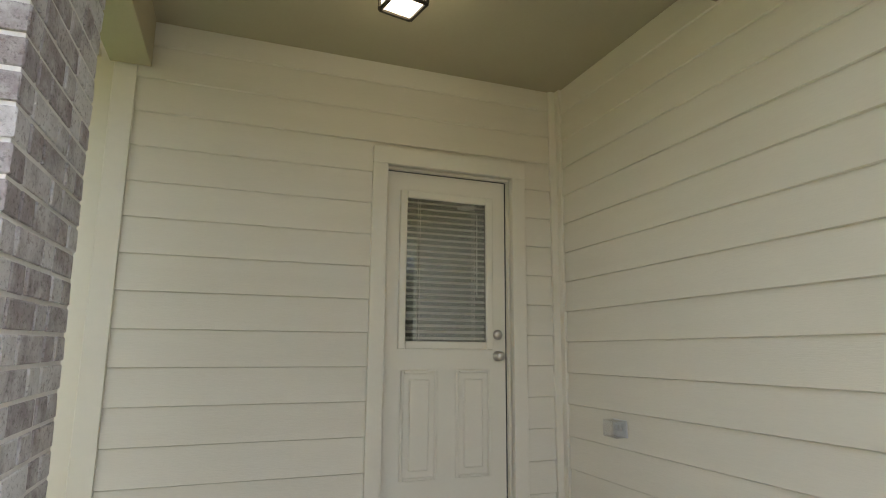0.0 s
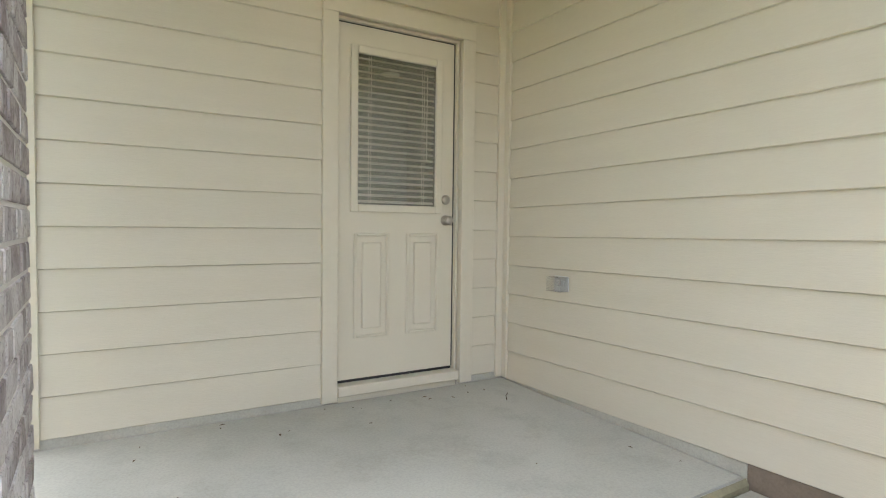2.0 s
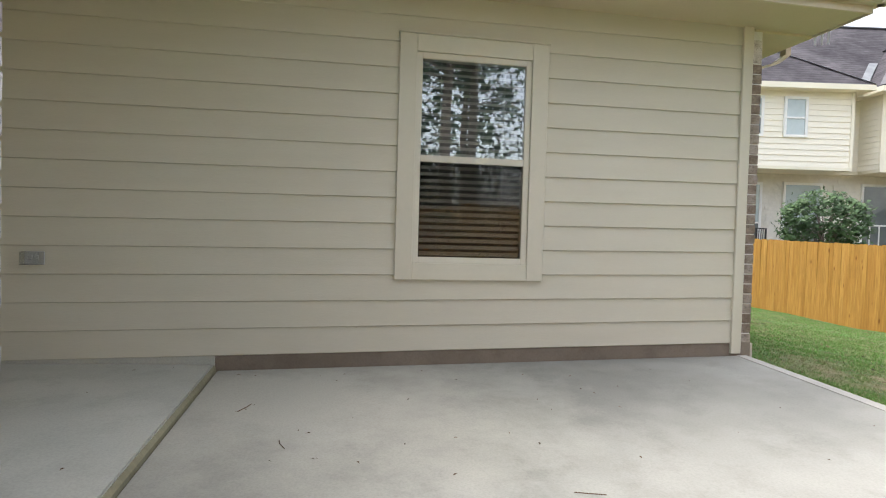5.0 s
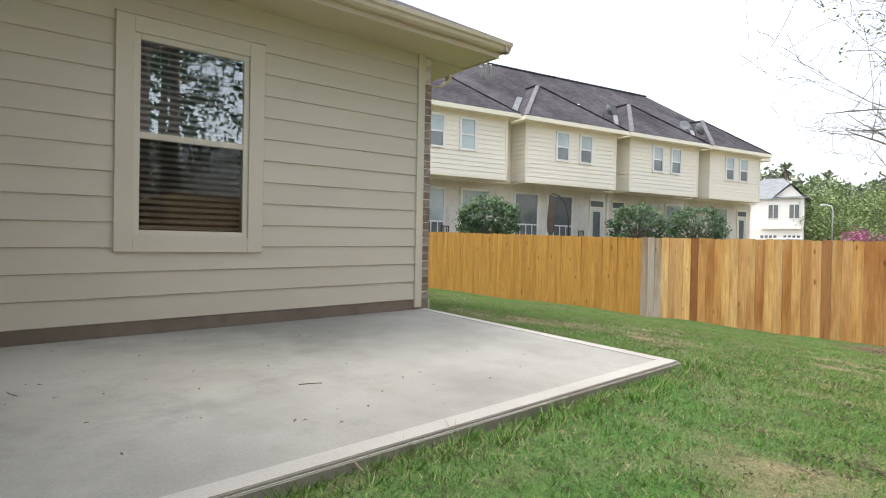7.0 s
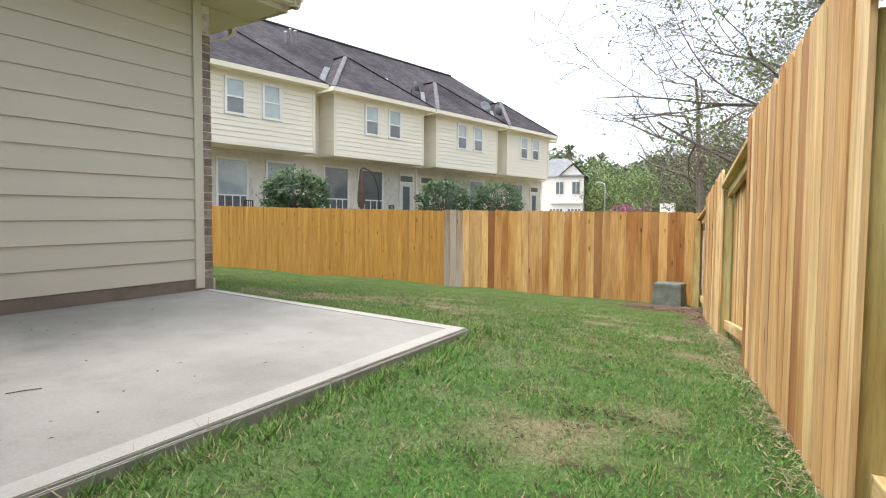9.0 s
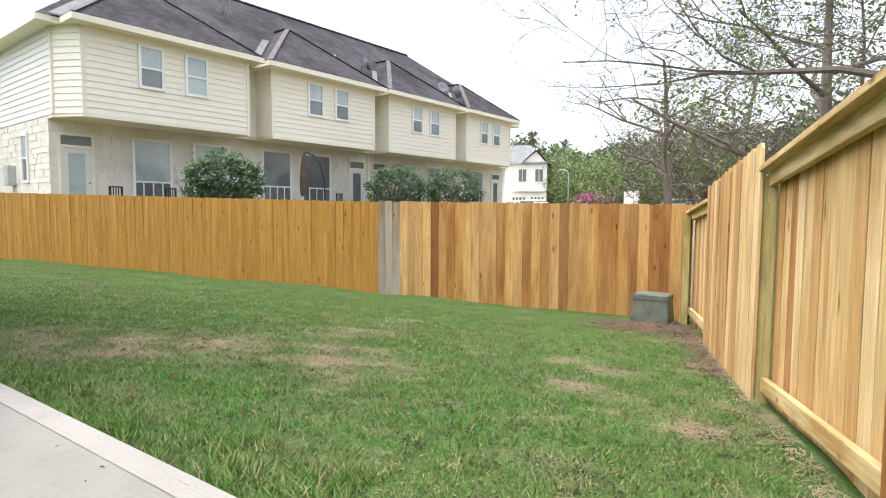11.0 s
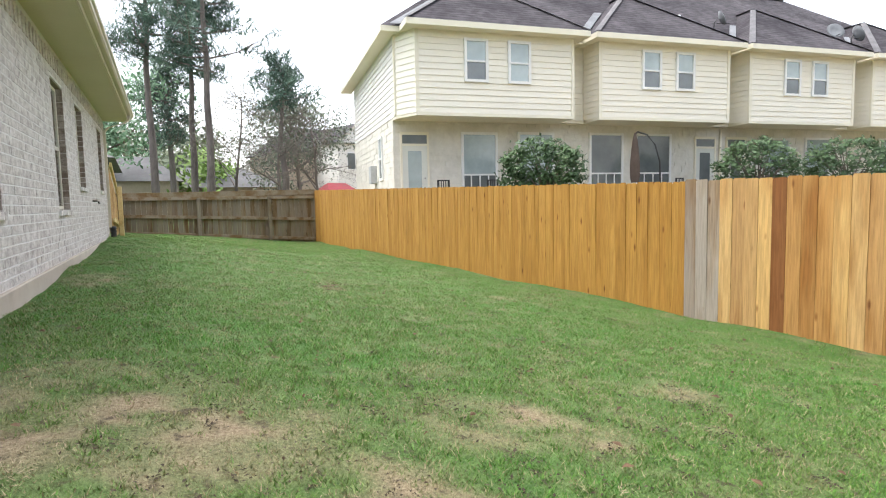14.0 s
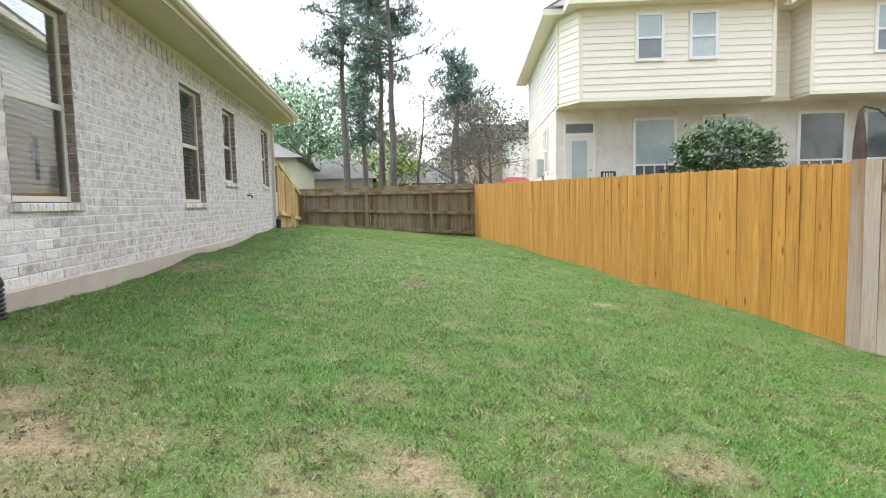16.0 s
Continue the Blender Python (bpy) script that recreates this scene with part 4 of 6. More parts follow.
for sx, sz in ((.37, .12), (.90, .20), (11.05, .30)):
    spout("pipe", [(sx, -6.50, 2.74), (sx, -6.50, 2.62), (sx, -6.40, 2.54), (sx, -6.10, 2.44), (sx, -6.02, 2.34), (sx, -6.02, sz)], sp)
    prof = []
    for i in range(11):
        zz = sz - .03 - i * .03
        prof += [(.062, zz), (.062, zz - .014), (.052, zz - .018), (.052, zz - .028)]
    turned("corrugated_pipe", [(.045, sz + .02), (.055, sz)] + prof, M_BLACK, sp, pose(sx + .02, -6.07, 0), 18)
boxes("strap", [((.855, -6.05, 1.9), (.945, -5.97, 1.93)), ((.855, -6.05, .8), (.945, -5.97, .83))], M_GUTTER, sp)
S = .55
ex0, ey0, ez = -.62, -6.57, 2.825
hip = ez + 6 * S
rV = [(ex0, ey0, ez), (BX1 + .45, ey0, ez), (BX1 + .45, 9, ez), (.16, 9, ez + S * (.16 - ex0)), (ex0 + 6, ey0 + 6, hip), (BX1 - 5.5, ey0 + 6, hip), (BX1 - 5.5, 3, hip), (ex0 + 6, 3, hip),
      (ex0, -1.97, ez), (.16, -1.97, ez + S * (.16 - ex0))]
n = len(rV)
rV = rV + [(x, y, z - .02) for x, y, z in rV]
rF = [(0, 1, 5, 4), (1, 2, 6, 5), (2, 3, 7, 6), (0, 4, 7, 3, 9, 8), (4, 5, 6, 7)]
rF += [tuple(n + k for k in reversed(f)) for f in rF]
rim = [0, 1, 2, 3, 9, 8]
rF += [(rim[k], rim[k] + n, rim[(k + 1) % 6] + n, rim[(k + 1) % 6]) for k in range(6)]
tagged(shape("roof", rV, rF, M_SHINGLE), "dark grey shingled hip roof", "roof", kind="structure")
tagged(boxes("roof_porch", [((-3.1, -1.98, 2.93), (-.64, 6, 3.0)), ((-3.1, -2.0, 2.80), (-.64, -1.98, 2.95))], M_SOFFIT), "porch roof edge with tan soffit", "roof", kind="structure")


# ---- small things on the house ----
def ceiling_lantern(x, y, z):
    h = hub("ceiling_lantern", x, y, z, 12, "lit dark bronze box lantern on the porch ceiling", "ceiling lamp")
    turned("canopy", [(.075, 0), (.075, -.012), (.03, -.03), (.0, -.03)], M_BRONZE, h)
    a, b, t, hh = .085, .085, .008, .085
    bars = []
    for sx in (-1, 1):
        for sy in (-1, 1):
            bars.append(((sx * a - t, sy * b - t, -hh - .03), (sx * a + t, sy * b + t, -.03)))
    for zz in (-.03, -hh - .03):
        for s in (-1, 1):
            bars.append(((-a, s * b - t, zz - t), (a, s * b + t, zz + t)))
            bars.append(((s * a - t, -b, zz - t), (s * a + t, b, zz + t)))
    bars.append(((-a, -b, -.034), (a, b, -.026)))
    boxes("cage", bars, M_BRONZE, h)
    g = boxes("glass", [((-a + .004, -b + .004, -hh - .026), (a - .004, b - .004, -hh - .022)), ((-a + .002, -b, -hh - .02), (-a + .006, b, -.04)), ((a - .006, -b, -hh - .02), (a - .002, b, -.04)),
                        ((-a, -b + .002, -hh - .02), (a, -b + .006, -.04)), ((-a, b - .006, -hh - .02), (a, b - .002, -.04))], M_LAMP, h)
    g.visible_shadow = False
    return h


ceiling_lantern(-1.34, -.80, 2.86)
outlet = hub("outdoor_socket", 0, -.588, .683, 0, "grey weatherproof socket under a clear plastic cover", "socket")
box("plate", (-.020, -.06, -.045), (-.012, .06, .045), M_GREYBOX, outlet, .003)
boxes("socket", [((-.032, -.03, -.012), (-.020, -.006, .02)), ((-.032, .008, -.012), (-.020, .032, .02))], M_GREYBOX, outlet, .003)
hood = boxes("clear_hood", [((-.085, -.058, -.043), (-.081, .058, .043)), ((-.085, -.058, .040), (-.02, .058, .043)), ((-.085, -.058, -.043), (-.02, -.055, .043)), ((-.085, .055, -.043), (-.02, .058, .043)), ((-.085, -.058, -.043), (-.02, .058, -.040))], M_CLEAR, outlet)
bib = hub("hose_tap", 8.40, BY - .005, .84, 0, "dark brass hose tap on the brick wall", "tap")
tube("spout", [(0, 0, 0), (0, -.06, 0), (0, -.09, -.01), (0, -.10, -.05)], .014, M_BRONZE, bib)
turned("wheel", [(.0, 0), (.028, .0), (.03, .006), (.0, .01)], M_BRONZE, bib, pose(0, -.07, .03))
dr = random.Random(11)
for i in range(84):
    if i < 60:
        x, y = dr.uniform(-2.9, -.15), dr.uniform(-5.6, -1.9)
    else:
        x, y = dr.uniform(-2.3, -.08), dr.uniform(-1.6, -.1) if dr.random() < .5 else dr.uniform(-.35, -.06)
    z = slab_z(x, y) + .002 if y < -1.8 else -.010 + .019 * y
    s = dr.uniform(.005, .018)
    V = [(-s, 0, 0), (0, s * .35, .003), (s, 0, .001), (0, -s * .35, .004), (0, 0, .006)]
    ob = shape("fallen_leaf", V, [(0, 3, 4), (3, 2, 4), (2, 1, 4), (1, 0, 4)], M_DEBRIS, None, False, pose(x, y, z, 0, 0, dr.uniform(0, 360)))
    tagged(ob, "small dry brown leaf scrap on concrete", "leaf", "leaf scraps on the patio")
for x, y, a, l in ((-1.55, -2.35, 20, .11), (-.85, -2.1, 160, .14), (-2.2, -3.6, 75, .12), (-.28, -.42, 50, .16)):
    z = slab_z(x, y) + .004 if y < -1.8 else -.012 + .019 * y
    ob = tube("twig", [(0, 0, 0), (l * .5, .008, .004), (l, -.004, 0)], .0022, M_DEBRIS, None, 5)
    ob.matrix_basis = pose(x, y, z, 0, 0, a)
    tagged(ob, "thin dry brown twig lying on concrete", "twig", "twigs on the patio")


# ---- fences ----
def picket_mesh(w, h, t, mat, ear=.025):
    """A dog-eared picket standing on z = 0, centred in x."""
    a = w / 2
    o = [(-a, 0), (a, 0), (a, h - ear), (a - ear, h), (-a + ear, h), (-a, h - ear)]
    n = len(o)
    V = [(x, 0, z) for x, z in o] + [(x, t, z) for x, z in o]
    F = [tuple(range(n)), tuple(range(2 * n - 1, n - 1, -1))] + [(i, i + n, (i + 1) % n + n, (i + 1) % n) for i in range(n)]
    me = bpy.data.meshes.new("picket")
    me.from_pydata(V, [], F)
    me.materials.append(mat)
    return me


def picket_run(parent, p0, p1, w, gap, z0, z1, h0, h1, mat, off, rng, mats=None, ear=.025, skew=.5):
    """Pickets from p0 to p1, standing at heights z0..z1, h0..h1 tall, set off to one side of the line."""
    d = Vector((p1[0] - p0[0], p1[1] - p0[1]))
    L = d.length
    ang = math.degrees(math.atan2(d.y, d.x))
    n = max(1, round(L / (w + gap)))
    step = L / n
    nrm = Vector((-d.y, d.x)) / L
    kinds = [picket_mesh(step - gap, 1.0, .018, m, ear) for m in (mats or [mat])]
    for i in range(n):
        f = (i + .5) / n
        x = p0[0] + d.x * f + nrm.x * off
        y = p0[1] + d.y * f + nrm.y * off
        h = h0 + (h1 - h0) * f + rng.uniform(-.008, .008)
        m = Matrix.Translation((x, y, z0 + (z1 - z0) * f)) @ pose(0, 0, 0, rng.uniform(-.3, .3), rng.uniform(-.07, .07), ang + rng.uniform(-skew, skew)) @ Matrix.Diagonal((1, 1, h, 1))
        put("picket", kinds[rng.randrange(len(kinds))], parent, m)


def beam(name, p0, p1, w, h, mat, parent, bev=.003):
    """A straight timber between two points; w level, h upright. Grain along local x."""
    a, b = Vector(p0), Vector(p1)
    L = (b - a).length
    me = box_mesh(name, [((0, -w / 2, -h / 2), (L, w / 2, h / 2))], mat, bev)
    d = (b - a).normalized()
    q = d.to_track_quat('X', 'Z')
    return put(name, me, parent, Matrix.Translation(a) @ q.to_matrix().to_4x4())


fr = random.Random(3)
FC, FJ, BC = (-3.38, -13.0), (1.47, -12.48), (16.2, -11.72)
back = hub("fence_back", label="new cedar picket fence closing the back of the lawn", category="fence", kind="structure")
G0 = (1.05, -12.525)
picket_run(back, FC, G0, .138, .003, -.83, -.72, 1.66, 1.60, M_NEW, 0.0, fr, ear=.012)
picket_run(back, G0, FJ, .138, .003, -.73, -.72, 1.60, 1.61, M_GREY, 0.0, fr, ear=.012)
for hgt in (.28, 1.25):
    beam("rail", (FC[0], FC[1] - .05, -.8 + hgt), (FJ[0], FJ[1] - .05, -.72 + hgt), .04, .09, M_RAIL, back)
gold = hub("fence_golden", label="golden stained picket fence along the lawn", category="fence", kind="structure")
picket_run(gold, FJ, BC, .0875, .0016, -.73, -.60, 1.60, 1.79, M_GOLD, 0.0, fr, ear=.014, skew=.25)
for hgt in (.28, 1.25):
    beam("rail", (FJ[0], FJ[1] - .05, -.72 + hgt), (BC[0], BC[1] - .05, -.58 + hgt), .04, .09, M_RAIL, gold)

right = hub("fence_right", label="new pine picket fence with panels facing alternate ways", category="fence", kind="structure")


def on_line(y):
    return -3.35 - (y + 13.1) * .1945


def top_at(y):
    return float(np.interp(y, [-13.1, -8.4, -6.6, -5.2, 0], [.82, 1.12, 1.32, 1.36, 1.38]))


PANEL = [(-13.1, -10.9, False), (-10.9, -8.62, True), (-8.62, -6.75, False), (-6.75, -4.45, True), (-4.45, -2.2, False), (-2.2, .2, True)]
for y0, y1, front in PANEL:
    p0, p1 = (on_line(y0), y0), (on_line(y1), y1)
    off = -.075 if front else .04
    lift = .10 if front else 0.0
    picket_run(right, p0, p1, .138, .003, top_at(y0) - 1.66, top_at(y1) - 1.66, 1.66 + lift * .3, 1.66 + lift * .6, M_NEW_PALE, off, fr, ear=.018)
    for hgt in ((.22, 1.50) if not front else (.22, 1.40)):
        beam("rail", (p0[0], p0[1], top_at(y0) - 1.66 + hgt), (p1[0], p1[1], top_at(y1) - 1.66 + hgt), .04, .09, M_RAIL, right)
    if not front:
        beam("cap_rail", (p0[0] + .02, p0[1], top_at(y0) - .10), (p1[0] + .02, p1[1], top_at(y1) - .10), .12, .035, M_RAIL, right)
    px, py = on_line(y1 - .045), y1 - .045
    put("post", box_mesh("post", [((-.045, -.045, -.4), (.045, .045, 1.52))], M_POST, .004), right, pose(px, py, top_at(y1) - 1.66, 0, 0, -11))
put("post", box_mesh("post", [((-.045, -.045, -.4), (.045, .045, 1.5))], M_POST, .004), right, pose(FC[0] + .05, FC[1] + .1, -.82, 0, 0, -11))

old = hub("fence_old", label="weathered brown board fence with posts and rails", category="fence", kind="structure")
OX = 16.25
picket_run(old, (OX, -11.75), (OX, -5.3), .138, .006, -.62, -.12, 1.75, 1.22, M_OLD, -.06, fr, ear=.0)
for za, zb in ((.12, .12), (.80, .60), (1.55, 1.08)):
    beam("rail", (OX - .02, -11.72, -.58 + za), (OX - .02, -5.3, -.1 + zb), .045, .10, M_OLDRAIL, old)
beam("cap_board", (OX - .02, -11.72, 1.14), (OX - .02, -5.3, 1.06), .03, .17, M_OLDRAIL, old)
for y in (-5.9, -8.05, -10.2):
    f = (y + 11.75) / 6.4
    put("post", box_mesh("post", [((-.05, -.05, -.3), (.05, .05, 1.62 - .5 * f))], M_OLD, .004), old, pose(OX - .09, y, -.6 + .45 * f))
wing = hub("fence_wing", label="pale new timber side fence with a sloping rail", category="fence", kind="structure")
picket_run(wing, (11.5, -6.02), (16.1, -5.85), .138, .003, .08, -.05, 1.55, .98, M_NEW_PALE, 0.0, fr)
beam("rail", (11.5, -6.06, 1.68), (16.1, -5.9, 1.0), .05, .10, M_RAIL, wing)
beam("rail", (11.5, -6.06, .45), (16.1, -5.9, .2), .05, .09, M_RAIL, wing)
put("post", box_mesh("post", [((-.05, -.05, -.3), (.05, .05, 1.15))], M_RAIL, .004), wing, pose(13.2, -6.1, .1))

# utility pedestal
ped = hub("utility_box", -2.985, -12.40, -.80, -5, "weathered grey-green utility box on a pad", "utility box")
V = []
for z, a, b in ((.0, .27, .22), (.085, .27, .22), (.095, .262, .212), (.095, .232, .18), (.40, .212, .162), (.40, .222, .172), (.455, .218, .168), (.468, .20, .15)):
    V += [(-a, -b, z), (a, -b, z), (a, b, z), (-a, b, z)]
F = [(4 * i + k, 4 * i + (k + 1) % 4, 4 * i + 4 + (k + 1) % 4, 4 * i + 4 + k) for i in range(7) for k in range(4)] + [(28, 29, 30, 31), (3, 2, 1, 0)]
shape("cover", V, F, M_PAD, ped)
box("hasp", (-.02, -.2, .2), (.02, -.165, .26), M_STEEL, ped, .003)
rg = random.Random(8)
mV, mF = [], []
for _ in range(3200):
    x, y = rg.gauss(-3.0, .36), rg.gauss(-11.9, .26)
    if rg.random() < .22:
        y = rg.uniform(-12, -9.2)
        x = on_line(y) + .12 + abs(rg.gauss(0, .10))
    z = float(lawn_z(x, y)[0]) + rg.uniform(.0, .05)
    a = rg.uniform(0, 6.28)
    l, w = rg.uniform(.02, .07), rg.uniform(.003, .009)
    dx, dy = math.cos(a), math.sin(a)
    k = len(mV)
    mV += [(x - dx * l, y - dy * l, z), (x + dy * w, y - dx * w, z + .006), (x + dx * l, y + dy * l, z + rg.uniform(-.01, .03)), (x - dy * w, y + dx * w, z + .004)]
    mF.append((k, k + 1, k + 2, k + 3))
tagged(shape("pine_straw", mV, mF, M_MULCH), "loose brown pine straw by the utility box", "straw", kind="stuff")
sV, sF = [], []
for _ in range(3000):
    y = rg.uniform(-11.6, -3.4)
    x = on_line(y) + .05 + abs(rg.gauss(0, .085)) * (1 + .7 * noise.noise(Vector((y * 2.3, 4, 0))))
    z = float(lawn_z(x, y)[0]) + rg.uniform(.004, .03)
    a = rg.uniform(0, 6.28)
    l, w = rg.uniform(.012, .04), rg.uniform(.0014, .0032)
    dx, dy = math.cos(a), math.sin(a)
    k = len(sV)
    sV += [(x - dx * l, y - dy * l, z), (x + dy * w, y - dx * w, z + .004), (x + dx * l, y + dy * l, z + rg.uniform(-.006, .016)), (x - dy * w, y + dx * w, z + .003)]
    sF.append((k, k + 1, k + 2, k + 3))
tagged(shape("dry_straw", sV, sF, M_THATCH), "pale dry straw along the foot of the pine fence", "straw", kind="stuff")
for x, y, s in ((3.68, -8.93, .16), (9.3, -8.7, .12)):
    cV, cF = [], []
    for _ in range(90):
        o = Vector((rg.gauss(0, s), rg.gauss(0, s * .6), abs(rg.gauss(0, .02))))
        a = rg.uniform(0, 6.28)
        l, w = rg.uniform(.015, .04), rg.uniform(.006, .016)
        dv, n = Vector((math.cos(a), math.sin(a), rg.uniform(-.2, .4))), Vector((-math.sin(a), math.cos(a), 0))
        k = len(cV)
        cV += [tuple(o - dv * l), tuple(o + n * w), tuple(o + dv * l), tuple(o - n * w)]
        cF.append((k, k + 1, k + 2, k + 3))
    tagged(shape("leaf_litter", cV, cF, M_DEBRIS, None, False, pose(x, y, float(lawn_z(x, y)[0]) + .02)), "clump of dead brown leaves on grass", "leaf litter", "dead leaf clumps on the lawn")
for nm, mt, count, lab in (("dead_grass", M_THATCH, 1000, "loose straw-coloured dead grass on the lawn"), ("bare_soil", M_SOIL, 520, "small dark crumbs of soil in the lawn")):
    cx, cy = [], []
    for _ in range(count):
        x, y = rg.uniform(-4.2, 9), rg.uniform(-12, -5.9)
        if rg.random() < .35:
            x, y = rg.uniform(-4.4, -.5), rg.uniform(-9.5, -3)
        if x < on_line(y) + .15 or (x > -3.2 and y > -6.1):
            continue
        s = rg.uniform(.02, .09)
        for _ in range(rg.randrange(6, 34)):
            cx.append(x + rg.gauss(0, s * 1.3))
            cy.append(y + rg.gauss(0, s))
    cz = lawn_z(cx, cy)
    tV, tF = [], []
    for x, y, z in zip(cx, cy, cz):
        if x > -3.15 and y > -6.08:
            continue
        a = rg.uniform(0, 6.28)
        l, w = (rg.uniform(.007, .02), rg.uniform(.0009, .0019)) if nm == "dead_grass" else (rg.uniform(.004, .012), rg.uniform(.003, .007))
        dx, dy, z = math.cos(a), math.sin(a), float(z) + rg.uniform(.008, .02)
        k = len(tV)
        tV += [(x - dx * l, y - dy * l, z), (x + dy * w, y - dx * w, z + .003), (x + dx * l, y + dy * l, z + rg.uniform(-.004, .01)), (x - dy * w, y + dx * w, z + .004)]
        tF.append((k, k + 1, k + 2, k + 3))
    tagged(shape(nm, tV, tF, mt), lab, "litter", kind="stuff")
for i in range(230):
    x, y = rg.uniform(-4, 9), rg.uniform(-12, -6.3)
    s = rg.uniform(.01, .034)
    V = [(-s, 0, 0), (0, s * .6, .006), (s, 0, .004), (0, -s * .6, .01), (0, 0, .014)]
    tagged(shape("fallen_leaf", V, [(0, 3, 4), (3, 2, 4), (2, 1, 4), (1, 0, 4)], M_DEBRIS, None, False, pose(x, y, float(lawn_z(x, y)[0]) + .025, rg.uniform(-15, 15), 0, rg.uniform(0, 360))),
           "dry brown leaf lying on the lawn", "leaf", "fallen leaves on the lawn")


# ---- townhouse: x along its back, y inwards, z up ----
TH = hub("townhouse", 13.65, -16.23, 0, -99.2, "two-storey cream townhouse row with overhanging bays", "house")


def lap_wall(name, p0, p1, z0, z1, mat, parent, row=.2):
    """Lap siding as one saw-toothed skin with a flat back, between two plan points, facing the right of p0 to p1."""
    d = Vector((p1[0] - p0[0], p1[1] - p0[1]))
    n = Vector((d.y, -d.x)).normalized()
    V, F = [], []
    k = max(1, round((z1 - z0) / row))
    for i in range(k):
        a, b = z0 + (z1 - z0) * i / k, z0 + (z1 - z0) * (i + 1) / k
        o = len(V)
        for z, t in ((a, .0), (a, .028), (b, .004)):
            V += [(p0[0] + n.x * t, p0[1] + n.y * t, z), (p1[0] + n.x * t, p1[1] + n.y * t, z)]
        F += [(o, o + 1, o + 3, o + 2), (o + 2, o + 3, o + 5, o + 4)]
    o = len(V)
    V += [(p0[0] - n.x * .1, p0[1] - n.y * .1, z0), (p1[0] - n.x * .1, p1[1] - n.y * .1, z0), (p1[0] - n.x * .1, p1[1] - n.y * .1, z1), (p0[0] - n.x * .1, p0[1] - n.y * .1, z1)]
    F.append((o + 3, o + 2, o + 1, o))
    return shape(name, V, F, mat, parent)


def t_window(u0, u1, z0, z1, y, low, glass=None, grid=False, lower=None):
    w = new("window")
    w.parent = TH
    w.matrix_basis = pose(u0, y, z0)
    W, H, f = u1 - u0, z1 - z0, .06
    boxes("frame", [((-.03, -.05, -.03), (f, .03, H + .03)), ((W - f, -.05, -.03), (W + .03, .03, H + .03)), ((f, -.05, -.03), (W - f, .03, f)), ((f, -.05, H - f), (W - f, .03, H + .03)),
                    ((f, -.045, low * H - .03), (W - f, .03, low * H + .03))], M_WHITE, w)
    box("upper_pane", (f, -.012, low * H + .03), (W - f, .0, H - f), glass or M_TGLASS, w)
    box("lower_pane", (f, -.006, f), (W - f, .006, low * H - .03), lower or M_TDARK, w)
    if grid:
        boxes("muntin", [((W * k / 4 - .02, -.03, f), (W * k / 4 + .02, .0, low * H)) for k in (1, 2, 3)], M_WHITE, w)
    return w


GZ, FL = .35, 3.62
U0, U1 = -2.15, 24.3
boxes("ground_floor_wall", [((U0, 1.4, GZ - .3), (U1, 1.6, FL + .3)), ((U0, 1.6, GZ - .3), (U0 + .2, 10.2, FL + .3)), ((U1 - .2, 1.6, GZ - .3), (U1, 10.2, FL + .3)), ((U0, 10.2, GZ - .3), (U1, 10.4, 6.4))], M_TSTONE, TH)
sr = random.Random(21)
stone = []
for base, ax in ((U0, 0),):
    z = GZ
    while z < FL - .05:
        h = sr.choice((.14, .19, .24))
        u = U0 + sr.uniform(0, .2)
        while u < U1 - .1:
            l = sr.uniform(.3, .75)
            stone.append(((u, 1.385 - sr.uniform(0, .02), z), (min(u + l - .012, U1), 1.4, min(z + h - .012, FL))))
            u += l
        v = 1.4
        while v < 10:
            l = sr.uniform(.3, .75)
            stone.append(((U0 - .015 - sr.uniform(0, .02), v, z), (U0, v + l - .012, min(z + h - .012, FL))))
            v += l
        z += h
GWIN = [(.32, 1.66, .75, 3.15), (2.52, 3.95, .75, 3.18), (5.5, 6.95, .75, 3.2), (7.55, 9.18, .75, 3.2), (13.9, 15.3, .75, 3.1), (16.2, 17.6, .75, 3.15), (20.6, 21.9, .75, 3.18)]
GDOOR = [(-1.87, -.98), (10.42, 11.34), (12.0, 12.9), (22.95, 23.85)]
holes = [(a - .05, b + .05, z0 - .05, z1 + .05) for a, b, z0, z1 in GWIN] + [(a - .08, b + .08, 0, 3.15) for a, b in GDOOR]
stone = [s for s in stone if not any(s[0][1] < 1.41 and s[0][0] >= U0 and s[0][0] < h[1] and s[1][0] > h[0] and s[0][2] < h[3] and s[1][2] > h[2] for h in holes)]
sb = boxes("stone_facing", stone, M_TSTONE, TH)
sb["kind"] = "stuff"
for i, (a, b, z0, z1) in enumerate(GWIN):
    t_window(a, b, z0, z1, 1.37, .38, M_TDARK if i in (2, 3) else M_TGLASS, True)
